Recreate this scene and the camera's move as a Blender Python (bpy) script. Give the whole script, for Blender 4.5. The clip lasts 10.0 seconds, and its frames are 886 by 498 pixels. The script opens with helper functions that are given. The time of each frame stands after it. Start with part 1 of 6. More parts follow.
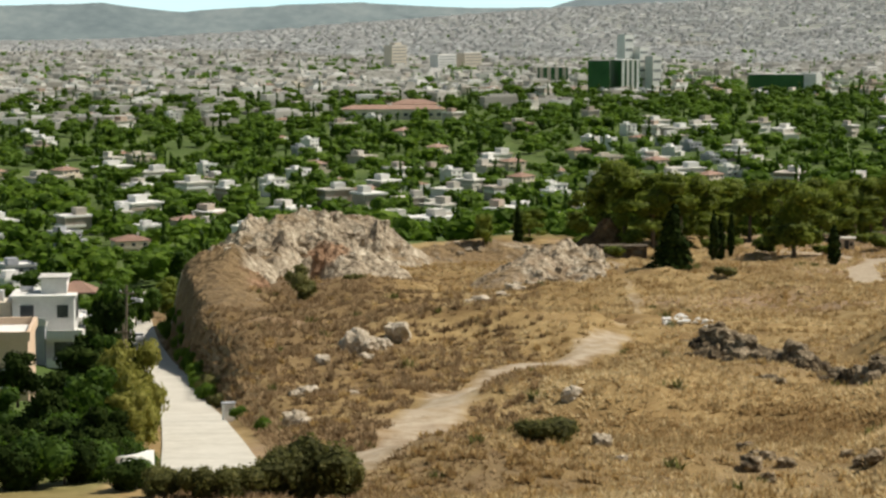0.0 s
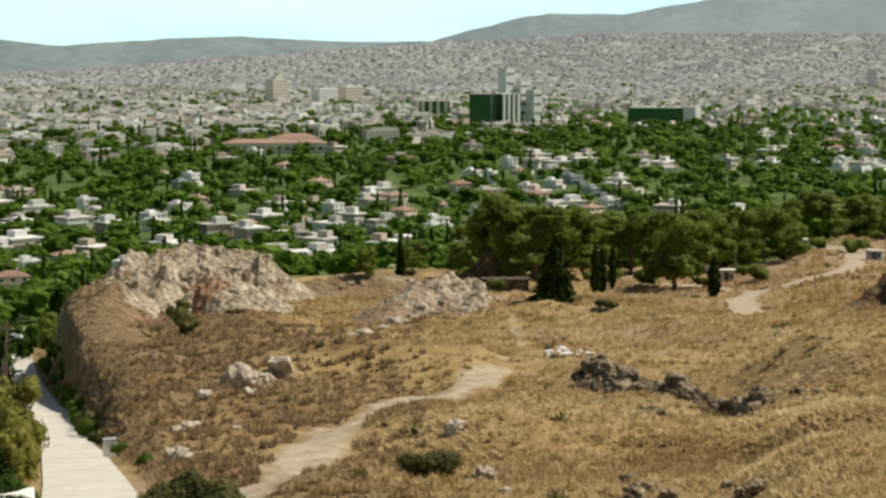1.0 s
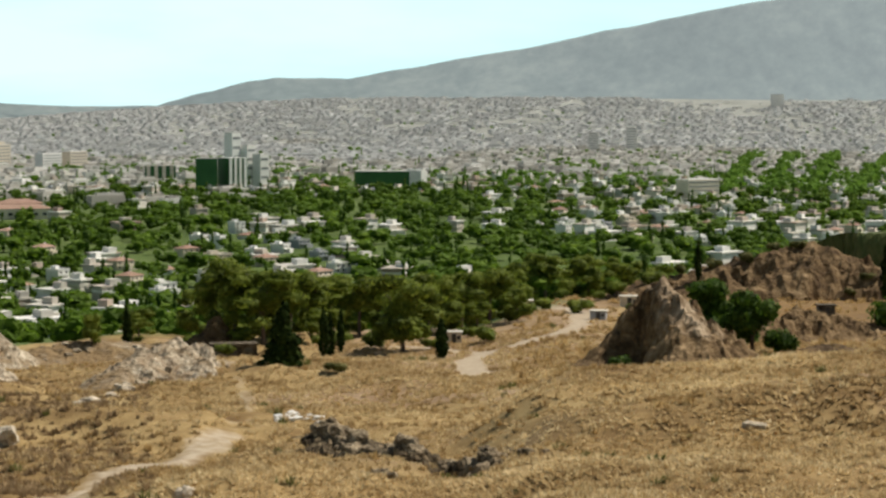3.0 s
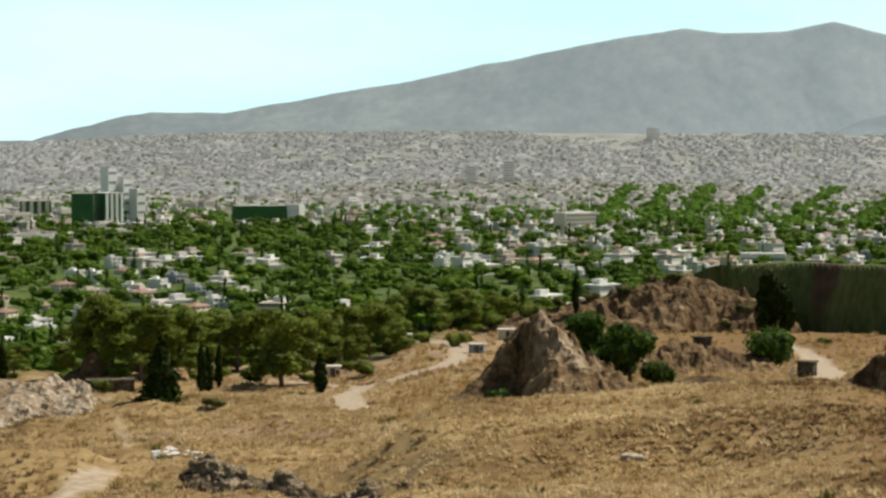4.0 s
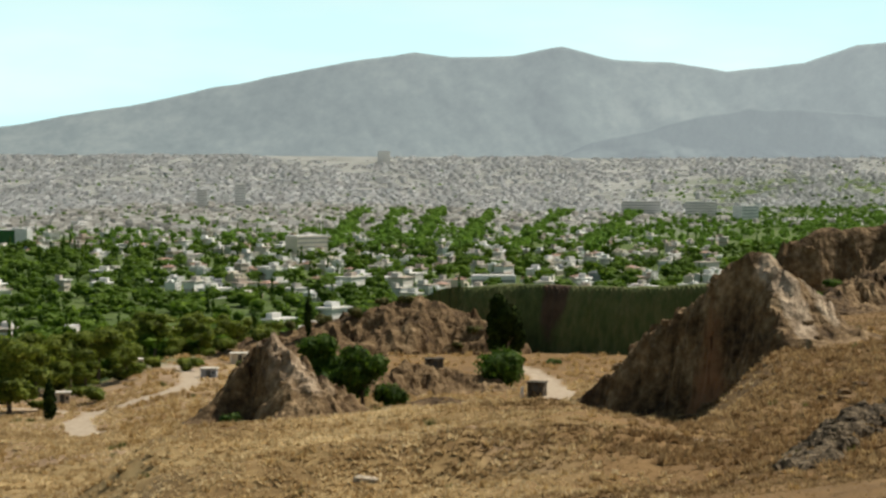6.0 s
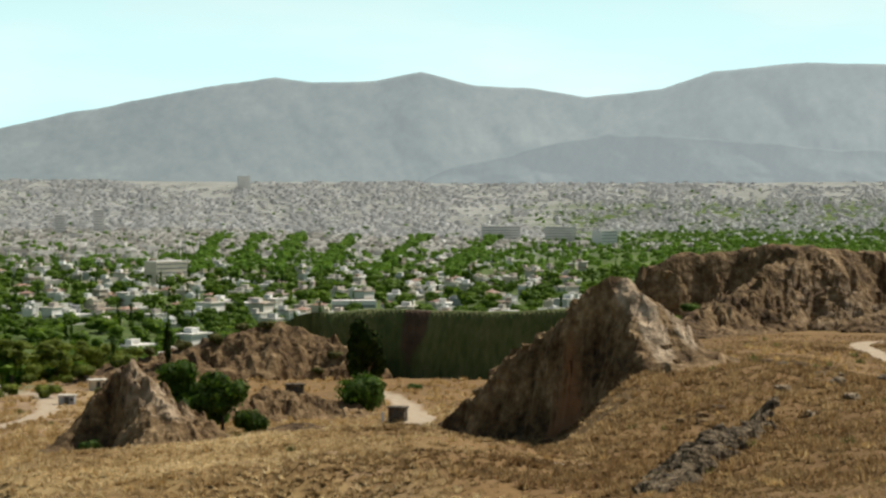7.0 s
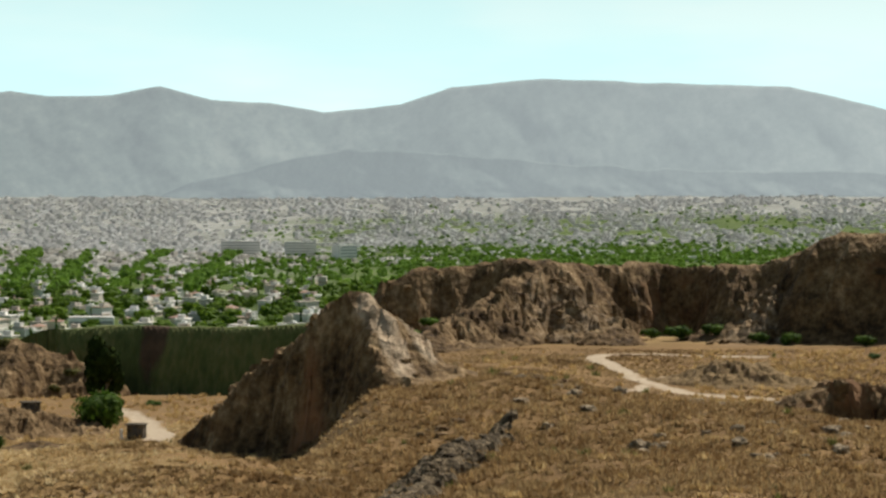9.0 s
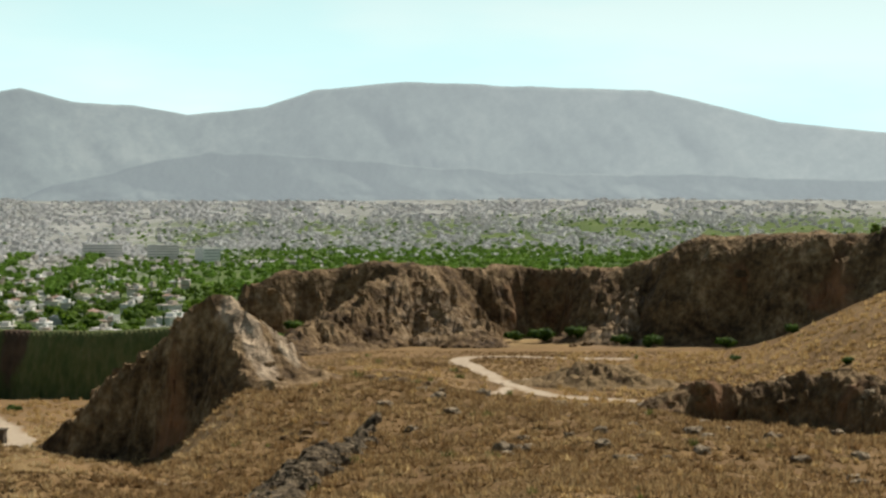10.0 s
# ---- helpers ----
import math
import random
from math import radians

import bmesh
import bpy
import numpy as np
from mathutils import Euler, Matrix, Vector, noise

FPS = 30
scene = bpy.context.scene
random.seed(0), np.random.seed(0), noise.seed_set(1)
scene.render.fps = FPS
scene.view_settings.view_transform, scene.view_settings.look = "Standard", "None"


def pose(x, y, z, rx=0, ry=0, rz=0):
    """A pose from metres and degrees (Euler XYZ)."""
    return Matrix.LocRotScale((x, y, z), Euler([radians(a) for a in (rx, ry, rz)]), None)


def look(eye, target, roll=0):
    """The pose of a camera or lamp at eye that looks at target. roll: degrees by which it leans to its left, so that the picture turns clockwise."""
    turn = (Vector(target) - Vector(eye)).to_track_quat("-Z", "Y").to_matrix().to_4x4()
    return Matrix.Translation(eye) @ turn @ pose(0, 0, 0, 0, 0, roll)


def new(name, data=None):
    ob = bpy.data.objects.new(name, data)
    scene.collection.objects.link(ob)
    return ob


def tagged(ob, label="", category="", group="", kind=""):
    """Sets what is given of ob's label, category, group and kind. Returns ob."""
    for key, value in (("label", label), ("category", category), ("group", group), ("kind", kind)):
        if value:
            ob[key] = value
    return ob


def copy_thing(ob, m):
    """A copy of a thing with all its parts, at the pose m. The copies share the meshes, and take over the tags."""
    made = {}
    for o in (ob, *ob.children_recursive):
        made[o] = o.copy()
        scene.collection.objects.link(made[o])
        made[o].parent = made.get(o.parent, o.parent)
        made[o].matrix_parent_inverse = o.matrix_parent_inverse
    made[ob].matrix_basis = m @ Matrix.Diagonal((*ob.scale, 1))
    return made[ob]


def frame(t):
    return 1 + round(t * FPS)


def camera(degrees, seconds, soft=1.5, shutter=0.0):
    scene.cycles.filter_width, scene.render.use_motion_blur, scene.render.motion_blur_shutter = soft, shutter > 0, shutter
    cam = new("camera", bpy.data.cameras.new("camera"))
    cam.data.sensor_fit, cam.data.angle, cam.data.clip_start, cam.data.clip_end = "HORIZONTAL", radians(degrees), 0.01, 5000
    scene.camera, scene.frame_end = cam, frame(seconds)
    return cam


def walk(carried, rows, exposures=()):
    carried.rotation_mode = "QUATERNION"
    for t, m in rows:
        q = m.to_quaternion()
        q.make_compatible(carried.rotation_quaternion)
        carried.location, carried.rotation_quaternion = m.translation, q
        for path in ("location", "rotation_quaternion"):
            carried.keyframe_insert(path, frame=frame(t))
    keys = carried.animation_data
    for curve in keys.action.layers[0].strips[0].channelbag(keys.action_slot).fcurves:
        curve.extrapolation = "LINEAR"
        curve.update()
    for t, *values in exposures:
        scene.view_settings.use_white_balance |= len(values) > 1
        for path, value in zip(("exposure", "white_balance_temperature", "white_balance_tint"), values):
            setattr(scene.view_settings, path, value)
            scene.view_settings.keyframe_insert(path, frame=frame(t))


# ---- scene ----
cam = camera(22.0, 10.0, soft=2.6)
EYE = 100.0
# seconds, degrees turned to the right, degrees looked up, degrees of roll
ROWS = [
    (0.0, -0.00, -6.38, -0.04),
    (0.5, 1.28, -5.93, -0.08),
    (1.0, 2.97, -5.53, -0.07),
    (1.5, 4.83, -5.16, -0.15),
    (2.0, 6.49, -4.84, -0.12),
    (2.5, 8.18, -4.41, -0.08),
    (4.0, 12.89, -3.07, 0.09),
    (4.5, 14.41, -2.83, 0.09),
    (5.0, 16.18, -2.85, 0.03),
    (6.5, 21.37, -2.19, 0.09),
    (7.0, 23.14, -1.87, 0.06),
    (7.5, 24.78, -1.65, 0.06),
    (8.0, 26.47, -1.53, 0.08),
    (8.5, 27.98, -1.62, 0.07),
    (9.0, 29.68, -1.50, 0.05),
    (9.5, 31.34, -1.41, 0.05),
    (10.0, 33.10, -1.43, 0.02),]
walk(cam, [(t, pose(0, 0, EYE, 90 + up, 0, -turn) @ pose(0, 0, 0, 0, 0, -roll)) for t, turn, up, roll in ROWS])

# ---- light ----
SUN_AZ, SUN_EL = 77.0, 53.0
world = bpy.data.worlds.new("world")
scene.world = world
world.use_nodes = True
wn, wl = world.node_tree.nodes, world.node_tree.links
sky = wn.new("ShaderNodeTexSky")
sky.sky_type = "NISHITA"
sky.sun_disc = False
sky.sun_elevation, sky.sun_rotation = radians(SUN_EL), radians(SUN_AZ)
sky.altitude, sky.air_density, sky.dust_density, sky.ozone_density = 200, 1.0, 0.5, 2.0
# summer haze, whitening the sky towards the horizon all round
place = wn.new("ShaderNodeTexCoord")
split = wn.new("ShaderNodeSeparateXYZ")
wl.new(place.outputs["Generated"], split.inputs[0])
low = wn.new("ShaderNodeMapRange")
low.interpolation_type = "SMOOTHERSTEP"
low.inputs["From Min"].default_value, low.inputs["From Max"].default_value = 0.26, -0.02
wl.new(split.outputs["Z"], low.inputs["Value"])
cloud = wn.new("ShaderNodeTexNoise")
cloud.inputs["Scale"].default_value, cloud.inputs["Detail"].default_value = 5.0, 5.0
stretch = wn.new("ShaderNodeMapping")
stretch.inputs["Scale"].default_value = (1.0, 1.0, 4.0)
wl.new(place.outputs["Generated"], stretch.inputs[0])
wl.new(stretch.outputs[0], cloud.inputs["Vector"])
puff = wn.new("ShaderNodeMapRange")
puff.inputs["From Min"].default_value, puff.inputs["From Max"].default_value = 0.42, 0.62
wl.new(cloud.outputs[0], puff.inputs["Value"])
tint = wn.new("ShaderNodeMix")
tint.data_type = "RGBA"
tint.inputs["A"].default_value, tint.inputs["B"].default_value = (5.9, 8.8, 9.0, 1), (7.0, 9.0, 9.0, 1)
wl.new(puff.outputs[0], tint.inputs["Factor"])
haze = wn.new("ShaderNodeMix")
haze.data_type = "RGBA"
wl.new(low.outputs[0], haze.inputs["Factor"])
dim = wn.new("ShaderNodeMix")
dim.data_type, dim.blend_type = "RGBA", "MULTIPLY"
dim.inputs["Factor"].default_value = 1.0
dim.inputs["B"].default_value = (0.70, 0.61, 0.46, 1)
wl.new(sky.outputs[0], dim.inputs["A"])
wl.new(dim.outputs["Result"], haze.inputs["A"])
wl.new(tint.outputs["Result"], haze.inputs["B"])
wl.new(haze.outputs["Result"], wn["Background"].inputs[0])
wn["Background"].inputs[1].default_value = 0.10
sun = new("sun", bpy.data.lights.new("sun", "SUN"))
sun.data.energy, sun.data.angle, sun.data.color = 4.4, radians(0.6), (1.0, 0.93, 0.81)
az, el = radians(SUN_AZ), radians(SUN_EL)
sun.matrix_world = look((200, 200, 400), Vector((200, 200, 400)) - Vector((math.sin(az) * math.cos(el), math.cos(az) * math.cos(el), math.sin(el))))
scene.view_settings.exposure = 0.3


# ---- numbers and noise ----
def smooth(a, b, v):
    v = np.clip((np.asarray(v, float) - a) / (b - a), 0, 1)
    return v * v * (3 - 2 * v)


def lattice(i, j, k):
    h = (i * 374761393 + j * 668265263 + k * 2147483647 + 974634777) & 0xFFFFFFFF
    h = ((h ^ (h >> 13)) * 1274126177) & 0xFFFFFFFF
    return ((h ^ (h >> 16)) & 0xFFFF) / 65535.0


def value_noise(x, y, z=0.0):
    x, y, z = np.broadcast_arrays(np.asarray(x, float), np.asarray(y, float), np.asarray(z, float))
    i, j, k = (np.floor(v).astype(np.int64) for v in (x, y, z))
    u, v, w = x - i, y - j, z - k
    u, v, w = (q * q * (3 - 2 * q) for q in (u, v, w))
    out = 0
    for a in (0, 1):
        for b in (0, 1):
            for c in (0, 1):
                out = out + lattice(i + a, j + b, k + c) * (u if a else 1 - u) * (v if b else 1 - v) * (w if c else 1 - w)
    return out * 2 - 1


def fbm(x, y, z=0.0, octaves=4, ridged=False):
    total, size = 0.0, 1.0
    for o in range(octaves):
        n = value_noise(np.asarray(x) * 2 ** o + 17.3 * o, np.asarray(y) * 2 ** o - 9.1 * o, np.asarray(z) * 2 ** o + 5.7 * o)
        total = total + size * ((1 - 2 * np.abs(n)) if ridged else n)
        size *= 0.5
    return total


def polar(azimuth, distance, drop=0.0):
    """A place by degrees right of the first view, metres away and metres below the eye."""
    a = radians(azimuth)
    return (distance * math.sin(a), distance * math.cos(a), EYE - drop)


def near_line(x, y, points):
    """Distance from a polyline, how far along it, and the side (right of it: plus)."""
    best = np.full(np.shape(x), 1e9)
    along, side = np.zeros(np.shape(x)), np.zeros(np.shape(x))
    for n in range(len(points) - 1):
        (ax, ay), (bx, by) = points[n][:2], points[n + 1][:2]
        dx, dy = bx - ax, by - ay
        t = np.clip(((x - ax) * dx + (y - ay) * dy) / (dx * dx + dy * dy), 0, 1)
        d = np.hypot(x - ax - t * dx, y - ay - t * dy)
        s = (x - ax) * dy - (y - ay) * dx
        closer = d < best
        best, along, side = np.where(closer, d, best), np.where(closer, n + t, along), np.where(closer, np.sign(s), side)
    return best, along, side


# ---- the lie of the land ----
R_ROAD = (0, 40, 105, 190, 300, 380, 450, 560, 750)
D_ROAD = (1.7, 11, 21.5, 34.4, 48.3, 56.5, 62.5, 70, 78)
PROFILES = {  # degrees: (distances, drops below the eye)
    -4: ((0, 40, 90, 150, 220, 330, 390, 450, 600, 750), (1.7, 11, 20, 26.2, 33, 42, 46, 51, 66, 78)),
    10: ((0, 40, 90, 150, 220, 330, 390, 450, 600, 750), (1.7, 11, 20, 26.0, 32.6, 40.5, 44.5, 47, 62, 78)),
    13: ((0, 40, 100, 150, 200, 232, 250, 280, 320, 360, 420, 500, 600, 750), (1.7, 10, 18.5, 24, 26.4, 28.5, 32, 36.8, 38.8, 41, 43, 45, 56, 78)),
    22: ((0, 40, 100, 150, 200, 232, 250, 280, 320, 360, 420, 500, 600, 750), (1.7, 9.5, 18, 23.5, 24.6, 26.2, 29.8, 34.8, 38, 40, 43, 45, 56, 78)),
    25.4: ((0, 40, 100, 150, 200, 228, 245, 270, 300, 330, 360, 420, 500, 600, 750), (1.7, 8.5, 17, 23, 25.6, 27.6, 31, 34.8, 36.3, 38, 40, 43, 45, 56, 78)),
    28.4: ((0, 40, 100, 170, 200, 250, 295, 340, 400, 480, 600, 800), (1.7, 8, 16.3, 23.2, 25.2, 25.4, 25.2, 27, 30, 31, 44, 78)),
    31: ((0, 40, 100, 170, 200, 260, 300, 340, 400, 480, 600, 800), (1.7, 8, 15.5, 23, 25, 25.0, 24.6, 27, 29.5, 31, 44, 78)),
    36: ((0, 40, 100, 170, 220, 270, 323, 410, 450, 500, 600, 800), (1.7, 8, 15, 22.6, 25, 27, 29.8, 30, 30.5, 31, 40, 78)),
    40: ((0, 40, 100, 170, 220, 270, 323, 410, 450, 500, 600, 800), (1.7, 8, 15, 22.6, 25, 27.3, 29.5, 29.5, 30, 30.5, 40, 78)),
    46: ((0, 40, 100, 170, 220, 270, 323, 380, 420, 500, 600, 800), (1.7, 8, 15, 22.6, 25, 28, 26, 17, 15, 14, 30, 78)),
}


KNOLLS = (  # degrees, distance, height, half width, half depth
    (1.2, 152, -1.3, 5, 12), (4.3, 136, 2.8, 9, 11), (7.6, 164, 1.0, 10, 7), (1.0, 98, 0.9, 7, 6), (10.4, 132, 1.4, 8, 9), (5.4, 104, 1.0, 8, 6), (9.3, 222, 1.4, 9, 10),
    (11.2, 196, 1.8, 11, 9), (14.5, 178, 1.4, 11, 9), (14.6, 226, 0.4, 16, 9), (18.4, 226, 0.3, 22, 9), (18.6, 192, 0.8, 14, 9), (21.6, 176, 1.2, 10, 8), (23.6, 200, 1.2, 8, 9), (0.4, 215, 1.4, 8, 9), (2.4, 262, 1.6, 9, 9),
    (32.6, 246, 1.6, 10, 9), (35.0, 212, 1.3, 10, 9), (38.8, 232, 1.4, 12, 9), (42.0, 200, 1.6, 10, 9), (31.4, 278, 1.5, 9, 9))


def height(x, y):
    """The ground's height, without its fine roughness."""
    x, y = np.asarray(x, float), np.asarray(y, float)
    r, a = np.hypot(x, y), np.degrees(np.arctan2(x, y))
    knots = sorted(PROFILES)
    drops = [np.interp(r, *PROFILES[k]) for k in knots]
    drop = drops[0] + 0 * r
    for n in range(1, len(knots)):
        w = smooth(knots[n - 1], knots[n], a)
        drop = drop * (1 - w) + drops[n] * w
    road = np.interp(r, R_ROAD, D_ROAD)
    edge = np.interp(r, (90, 140, 190, 270, 340, 400, 470), (-4.0, -5.0, -5.75, -6.7, -6.9, -6.4, -5.0))
    w = smooth(-0.5, 0.35, a - edge)
    w = np.where(r < 90, np.maximum(w, smooth(90, 60, r)), w)
    drop = road * (1 - w) + drop * w
    # a grassy knoll behind the grey rock ridge
    line = [polar(p, q)[:2] for p, q in ((27.2, 150), (28.8, 176), (30.7, 216), (31.9, 244))]
    off, _, side = near_line(x, y, line)
    drop = drop - np.where(side > 0, 2.3 * smooth(0, 2.5, off) * (1 - smooth(20, 48, off)), 0) * smooth(135, 175, r)
    for ka, kr, kh, wide, deep in KNOLLS:
        u = (a - ka) * radians(1) * r / wide
        drop = drop - kh * np.exp(-u * u - ((r - kr) / deep) ** 2)
    # the plain, and the foothills of the far mountains
    rise = smooth(-10, 9, a) * (1 - smooth(70, 100, a))
    far = 78 + 0.0035 * np.maximum(r - 750, 0) + 6 * value_noise(x / 900, y / 900) * smooth(900, 1800, r)
    far = far - 78 * rise * smooth(3300, 4700, r)
    drop = np.where(r > 750, far, drop)
    return EYE - drop


# ---- materials ----
def material(name, stops, scale=1.0, detail=6.0, fine=12.0, fine_amount=0.35, rough=0.9, bump=0.3, bump_scale=None, metal=0.0, spec=0.2, island=0.0, randomly=0.0, stretch=(1, 1, 1), bump_distance=0.1):
    """A matt surface: colours by a broad noise, broken up by a fine one, with relief."""
    m = bpy.data.materials.new(name)
    m.use_nodes = True
    n, l = m.node_tree.nodes, m.node_tree.links
    b = n["Principled BSDF"]
    geo = n.new("ShaderNodeNewGeometry")
    mapping = n.new("ShaderNodeMapping")
    mapping.inputs["Scale"].default_value = stretch
    l.new(geo.outputs["Position"], mapping.inputs[0])
    broad, small = n.new("ShaderNodeTexNoise"), n.new("ShaderNodeTexNoise")
    for t, s, d in ((broad, scale, detail), (small, scale * fine, 4.0)):
        t.inputs["Scale"].default_value, t.inputs["Detail"].default_value, t.inputs["Roughness"].default_value = s, d, 0.65
        l.new(mapping.outputs[0], t.inputs["Vector"])
    mix = n.new("ShaderNodeMix")
    mix.inputs["Factor"].default_value = fine_amount
    l.new(broad.outputs[0], mix.inputs["A"])
    l.new(small.outputs[0], mix.inputs["B"])
    value = mix.outputs["Result"]
    for amount, source in ((island, geo.outputs["Random Per Island"]), (randomly, None)):
        if amount:
            if source is None:
                source = n.new("ShaderNodeObjectInfo").outputs["Random"]
            shift = n.new("ShaderNodeMath")
            shift.operation = "MULTIPLY_ADD"
            l.new(source, shift.inputs[0])
            shift.inputs[1].default_value = amount
            add = n.new("ShaderNodeMath")
            add.operation = "ADD"
            shift.inputs[2].default_value = -amount / 2
            l.new(shift.outputs[0], add.inputs[0])
            l.new(value, add.inputs[1])
            value = add.outputs[0]
    ramp = n.new("ShaderNodeValToRGB")
    el = ramp.color_ramp.elements
    while len(el) < len(stops):
        el.new(0.5)
    for e, (p, c) in zip(el, stops):
        e.position, e.color = p, (*c, 1)
    l.new(value, ramp.inputs[0])
    l.new(ramp.outputs[0], b.inputs["Base Color"])
    b.inputs["Roughness"].default_value, b.inputs["Metallic"].default_value = rough, metal
    b.inputs["Specular IOR Level"].default_value = spec
    if bump:
        bn = n.new("ShaderNodeBump")
        bn.inputs["Strength"].default_value, bn.inputs["Distance"].default_value = bump, bump_distance
        if bump_scale:
            t = n.new("ShaderNodeTexNoise")
            t.inputs["Scale"].default_value, t.inputs["Detail"].default_value = bump_scale, 6
            l.new(mapping.outputs[0], t.inputs["Vector"])
            l.new(t.outputs[0], bn.inputs["Height"])
        else:
            l.new(small.outputs[0], bn.inputs["Height"])
        l.new(bn.outputs[0], b.inputs["Normal"])
    return m


def add_mask(m, attribute, colour_a, colour_b, scale):
    """Lay a second noisy colour over a material where a vertex attribute says so."""
    n, l = m.node_tree.nodes, m.node_tree.links
    b = n["Principled BSDF"]
    under = b.inputs["Base Color"].links[0].from_socket
    at = n.new("ShaderNodeAttribute")
    at.attribute_name = attribute
    t = n.new("ShaderNodeTexNoise")
    t.inputs["Scale"].default_value, t.inputs["Detail"].default_value = scale, 8
    l.new(n["Geometry"].outputs["Position"], t.inputs["Vector"])
    ramp = n.new("ShaderNodeValToRGB")
    ramp.color_ramp.elements[0].position, ramp.color_ramp.elements[1].position = 0.3, 0.7
    ramp.color_ramp.elements[0].color, ramp.color_ramp.elements[1].color = (*colour_a, 1), (*colour_b, 1)
    l.new(t.outputs[0], ramp.inputs[0])
    # ragged edge
    edge = n.new("ShaderNodeMath")
    edge.operation = "MULTIPLY_ADD"
    l.new(t.outputs[0], edge.inputs[0])
    edge.inputs[1].default_value, edge.inputs[2].default_value = 0.9, -0.45
    total = n.new("ShaderNodeMath")
    total.operation = "ADD"
    l.new(at.outputs["Fac"], total.inputs[0])
    l.new(edge.outputs[0], total.inputs[1])
    sharp = n.new("ShaderNodeMapRange")
    sharp.inputs["From Min"].default_value, sharp.inputs["From Max"].default_value = 0.3, 0.75
    l.new(total.outputs[0], sharp.inputs["Value"])
    mx = n.new("ShaderNodeMix")
    mx.data_type = "RGBA"
    l.new(sharp.outputs[0], mx.inputs["Factor"])
    l.new(under, mx.inputs["A"])
    l.new(ramp.outputs[0], mx.inputs["B"])
    l.new(mx.outputs["Result"], b.inputs["Base Color"])


def let_light_through(m, amount):
    """Pass light on to a surface's far side, as leaves and straw do."""
    n, l = m.node_tree.nodes, m.node_tree.links
    b, out = n["Principled BSDF"], n["Material Output"]
    t, mx = n.new("ShaderNodeBsdfTranslucent"), n.new("ShaderNodeMixShader")
    l.new(b.inputs["Base Color"].links[0].from_socket, t.inputs["Color"])
    mx.inputs[0].default_value = amount
    l.new(b.outputs[0], mx.inputs[1])
    l.new(t.outputs[0], mx.inputs[2])
    l.new(mx.outputs[0], out.inputs["Surface"])


M_GROUND = material("dry_grass_ground", [(0.36, (0.125, 0.074, 0.028)), (0.44, (0.20, 0.128, 0.051)), (0.52, (0.29, 0.20, 0.086)), (0.62, (0.40, 0.295, 0.14))], scale=0.05, fine=7, fine_amount=0.35, bump=0.5, bump_scale=1.4, bump_distance=0.4)
add_mask(M_GROUND, "scrub", (0.095, 0.062, 0.034), (0.17, 0.115, 0.062), 0.35)
add_mask(M_GROUND, "bare", (0.215, 0.135, 0.075), (0.34, 0.245, 0.155), 0.3)
add_mask(M_GROUND, "tawny", (0.125, 0.070, 0.026), (0.235, 0.145, 0.058), 0.12)
add_mask(M_GROUND, "track", (0.32, 0.25, 0.175), (0.45, 0.37, 0.27), 0.8)
add_mask(M_GROUND, "plain", (0.05, 0.085, 0.016), (0.11, 0.15, 0.04), 0.02)
add_mask(M_GROUND, "town", (0.19, 0.20, 0.175), (0.34, 0.345, 0.32), 0.012)
M_ROCK = material("limestone", [(0.35, (0.085, 0.062, 0.040)), (0.45, (0.27, 0.215, 0.15)), (0.55, (0.43, 0.36, 0.265)), (0.65, (0.62, 0.545, 0.43))], scale=0.22, fine=6, fine_amount=0.55, bump=1.0, bump_scale=0.8, bump_distance=1.2)
M_ROCK_RED = material("rusty_limestone", [(0.36, (0.026, 0.015, 0.007)), (0.45, (0.085, 0.051, 0.022)), (0.54, (0.165, 0.106, 0.050)), (0.64, (0.32, 0.225, 0.125))], scale=0.13, fine=6, fine_amount=0.42, bump=0.9, bump_scale=0.5, bump_distance=1.4)
add_mask(M_ROCK, "rust", (0.20, 0.105, 0.055), (0.36, 0.235, 0.145), 0.4)
add_mask(M_ROCK, "grass", (0.13, 0.085, 0.04), (0.24, 0.165, 0.085), 0.5)
add_mask(M_ROCK_RED, "rust", (0.16, 0.07, 0.028), (0.25, 0.125, 0.06), 0.25)
add_mask(M_ROCK_RED, "grass", (0.13, 0.085, 0.036), (0.23, 0.155, 0.075), 0.5)
# paler rock; also paints the sunlit right-hand faces of wedge, rib and cone
add_mask(M_ROCK_RED, "pale", (0.20, 0.14, 0.085), (0.46, 0.36, 0.25), 0.5)
M_DARKROCK = material("weathered_grey_rock", [(0.36, (0.018, 0.013, 0.009)), (0.46, (0.06, 0.047, 0.032)), (0.56, (0.13, 0.105, 0.075)), (0.66, (0.33, 0.285, 0.22))], scale=0.7, fine=5, fine_amount=0.5, bump=1.0, bump_scale=2.5, bump_distance=0.3)
M_STONE = material("field_stone", [(0.38, (0.045, 0.031, 0.018)), (0.46, (0.14, 0.105, 0.064)), (0.54, (0.27, 0.21, 0.135)), (0.64, (0.50, 0.41, 0.29))], scale=0.9, fine=5, fine_amount=0.5, bump=1.0, bump_scale=2.5, bump_distance=0.3)
M_BAND = material("window_strip", [(0.3, (0.16, 0.17, 0.175)), (0.7, (0.26, 0.265, 0.26))], scale=0.2, rough=0.3, spec=0.5, bump=0)
M_RIDGE = material("dark_ridge_rock", [(0.40, (0.020, 0.013, 0.006)), (0.49, (0.075, 0.054, 0.030)), (0.57, (0.165, 0.122, 0.072)), (0.68, (0.38, 0.30, 0.19))], scale=0.7, fine=5, fine_amount=0.5, bump=1.0, bump_scale=2.0, bump_distance=0.4)
